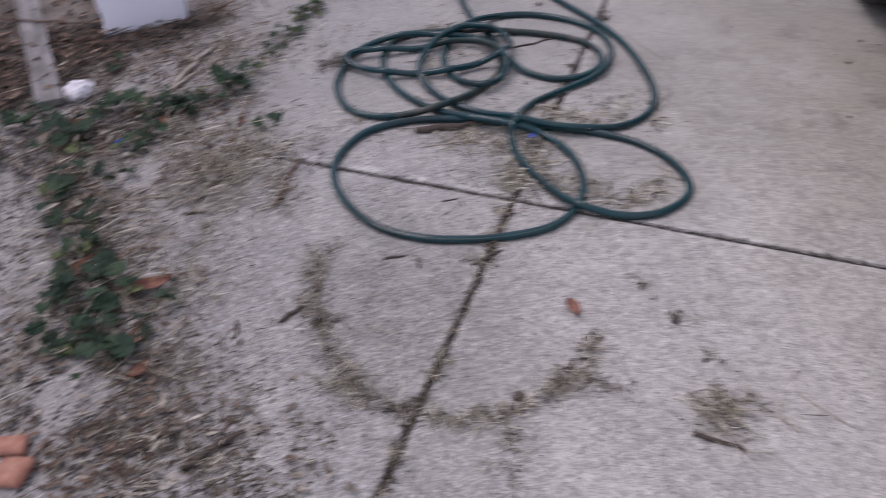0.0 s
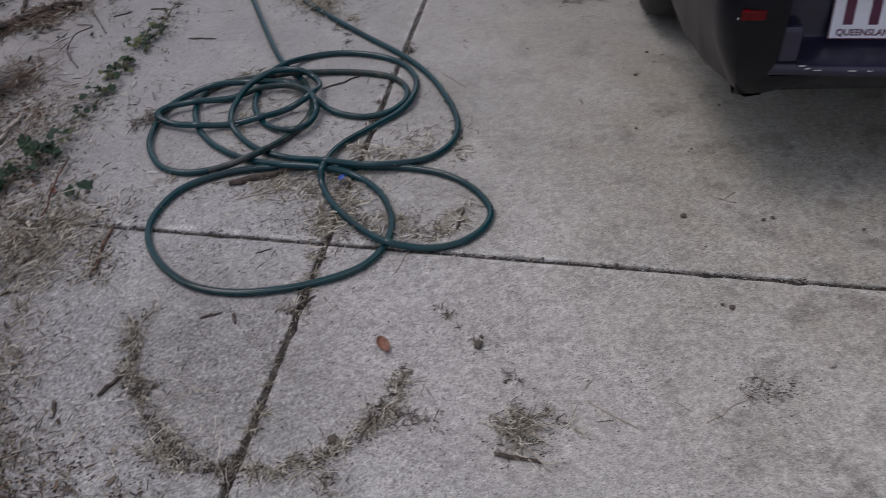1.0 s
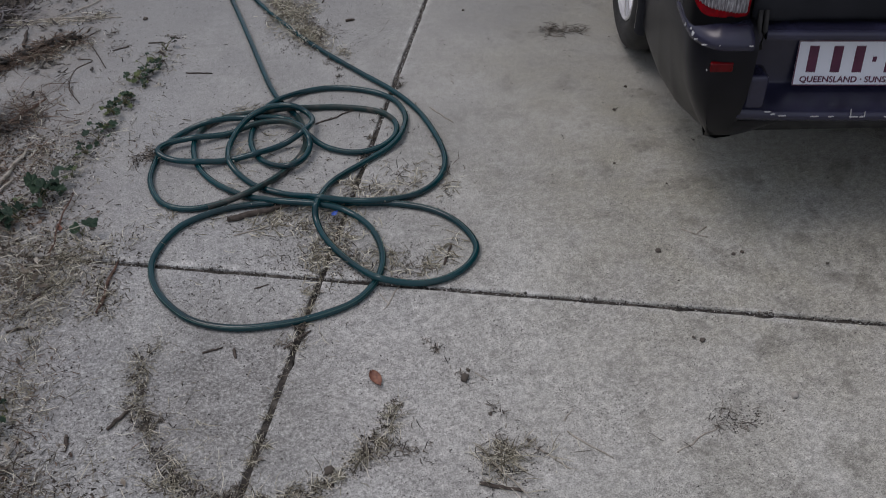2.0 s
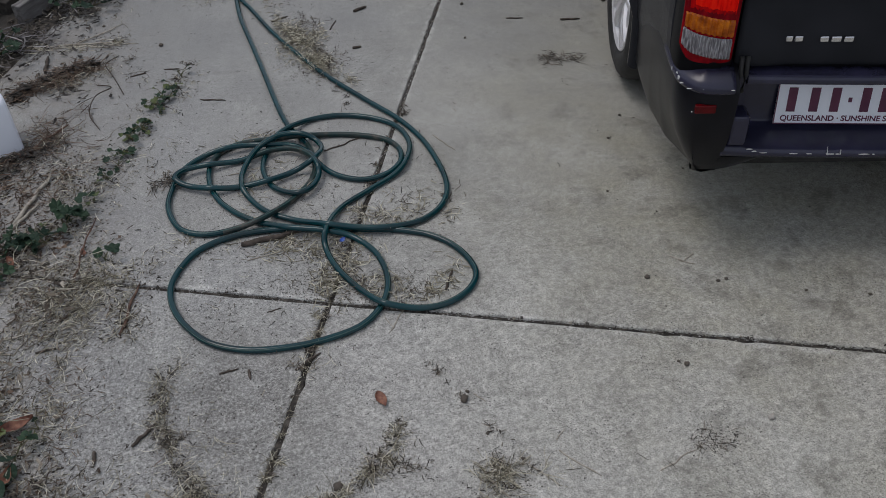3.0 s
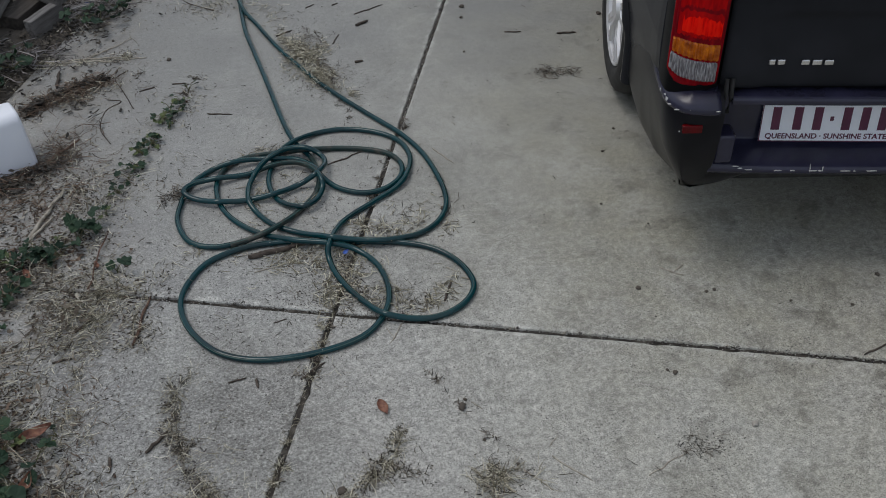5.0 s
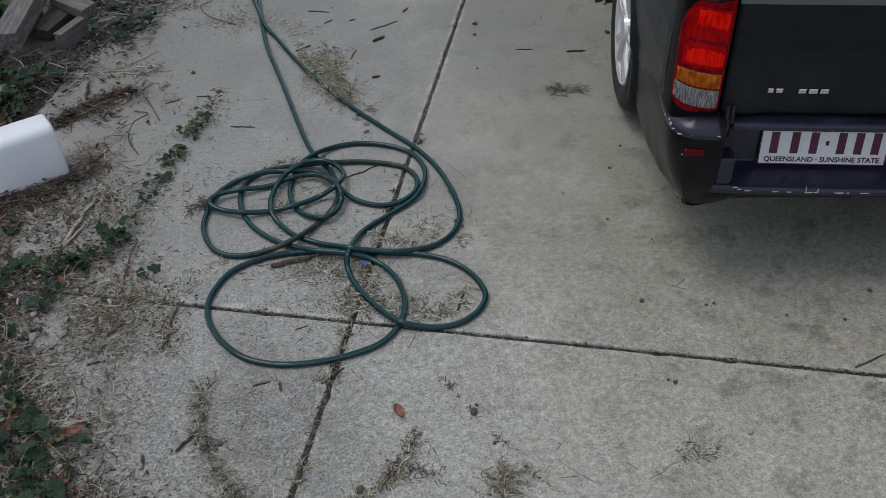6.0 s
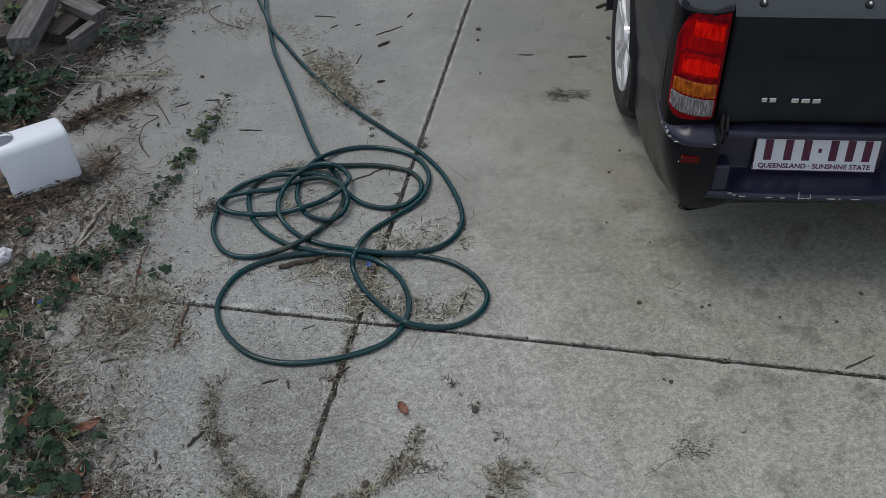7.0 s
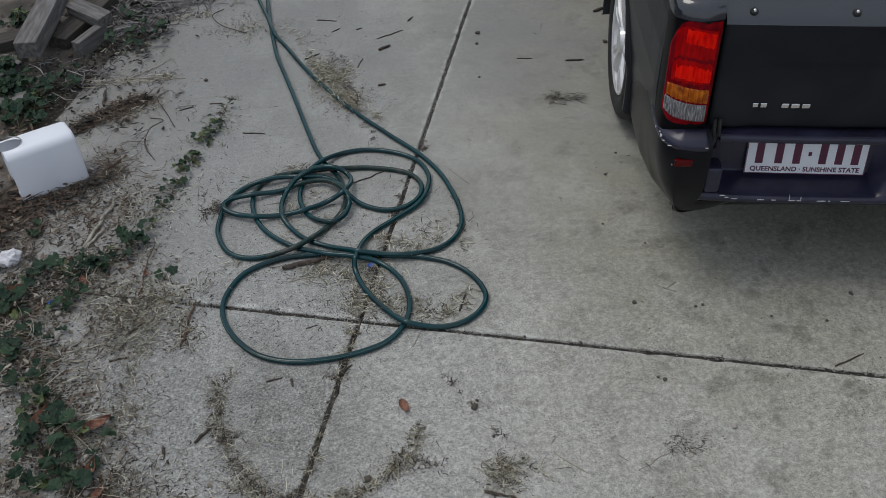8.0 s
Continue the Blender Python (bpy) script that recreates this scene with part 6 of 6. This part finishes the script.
PLANTS = random.Random(5)
for x, y, count in ((-0.758, 0.535, 5), (-0.80, 0.48, 6), (-0.846, 0.415, 6), (-0.90, 0.44, 6), (-0.96, 0.41, 8), (-1.03, 0.39, 7), (-1.12, 0.37, 9), (-1.19, 0.31, 10), (-0.976, 0.245, 7), (-1.17, 0.20, 8), (-1.10, 0.10, 6), (-1.02, 0.085, 3), (-1.13, 0.0, 6), (-0.995, -0.12, 8), (-1.07, -0.10, 6), (-0.965, -0.22, 7),
                    (-0.93, -0.29, 8), (-1.0, -0.30, 6), (-0.88, -0.36, 7), (-0.95, -0.40, 8), (-0.905, -0.46, 8), (-0.835, -0.47, 6), (-0.79, -0.42, 4), (-0.84, -0.55, 5), (-0.96, -0.50, 5), (-1.14, 0.66, 2), (-1.32, 0.35, 9), (-1.38, 0.18, 8), (-0.655, 0.302, 2)):
    weed(x, y, 0.052, int(count * 1.2), 0.064, PLANTS)
for x, y, count in ((-0.518, 1.20, 8), (-0.564, 1.165, 8), (-0.60, 1.0, 9), (-0.63, 0.945, 9), (-0.655, 0.86, 7), (-0.69, 0.72, 5), (-0.72, 0.64, 4), (-0.50, 1.28, 5), (-0.48, 1.36, 3), (-0.54, 1.10, 3), (-0.575, 1.055, 3), (-0.665, 0.80, 3), (-0.545, 1.24, 3), (-0.75, -0.33, 3)):
    weed(x, y, 0.027, int(count * 1.6), 0.045, PLANTS, "small_weed")
for x, y, count in ((-0.97, 2.06, 5), (-0.93, 2.32, 6), (-0.84, 2.14, 4), (-0.90, 2.02, 3), (-1.42, 1.72, 9), (-1.32, 1.60, 10), (-1.40, 1.52, 10), (-1.50, 1.62, 10), (-1.48, 1.42, 8), (-1.30, 1.50, 6), (-1.52, 1.86, 8), (-1.22, 1.68, 5), (-1.6, 1.75, 8), (-1.62, 1.45, 9), (-1.35, 1.36, 6), (-1.70, 2.0, 8), (-1.55, 2.35, 8), (-1.46, 1.92, 7), (-1.44, 1.78, 8), (-1.25, 1.78, 3), (-1.38, 1.68, 7), (-1.30, 1.44, 5), (-1.44, 1.62, 8)):
    weed(x, y, 0.060, int(count * 1.7), 0.09, PLANTS, z=0.01)
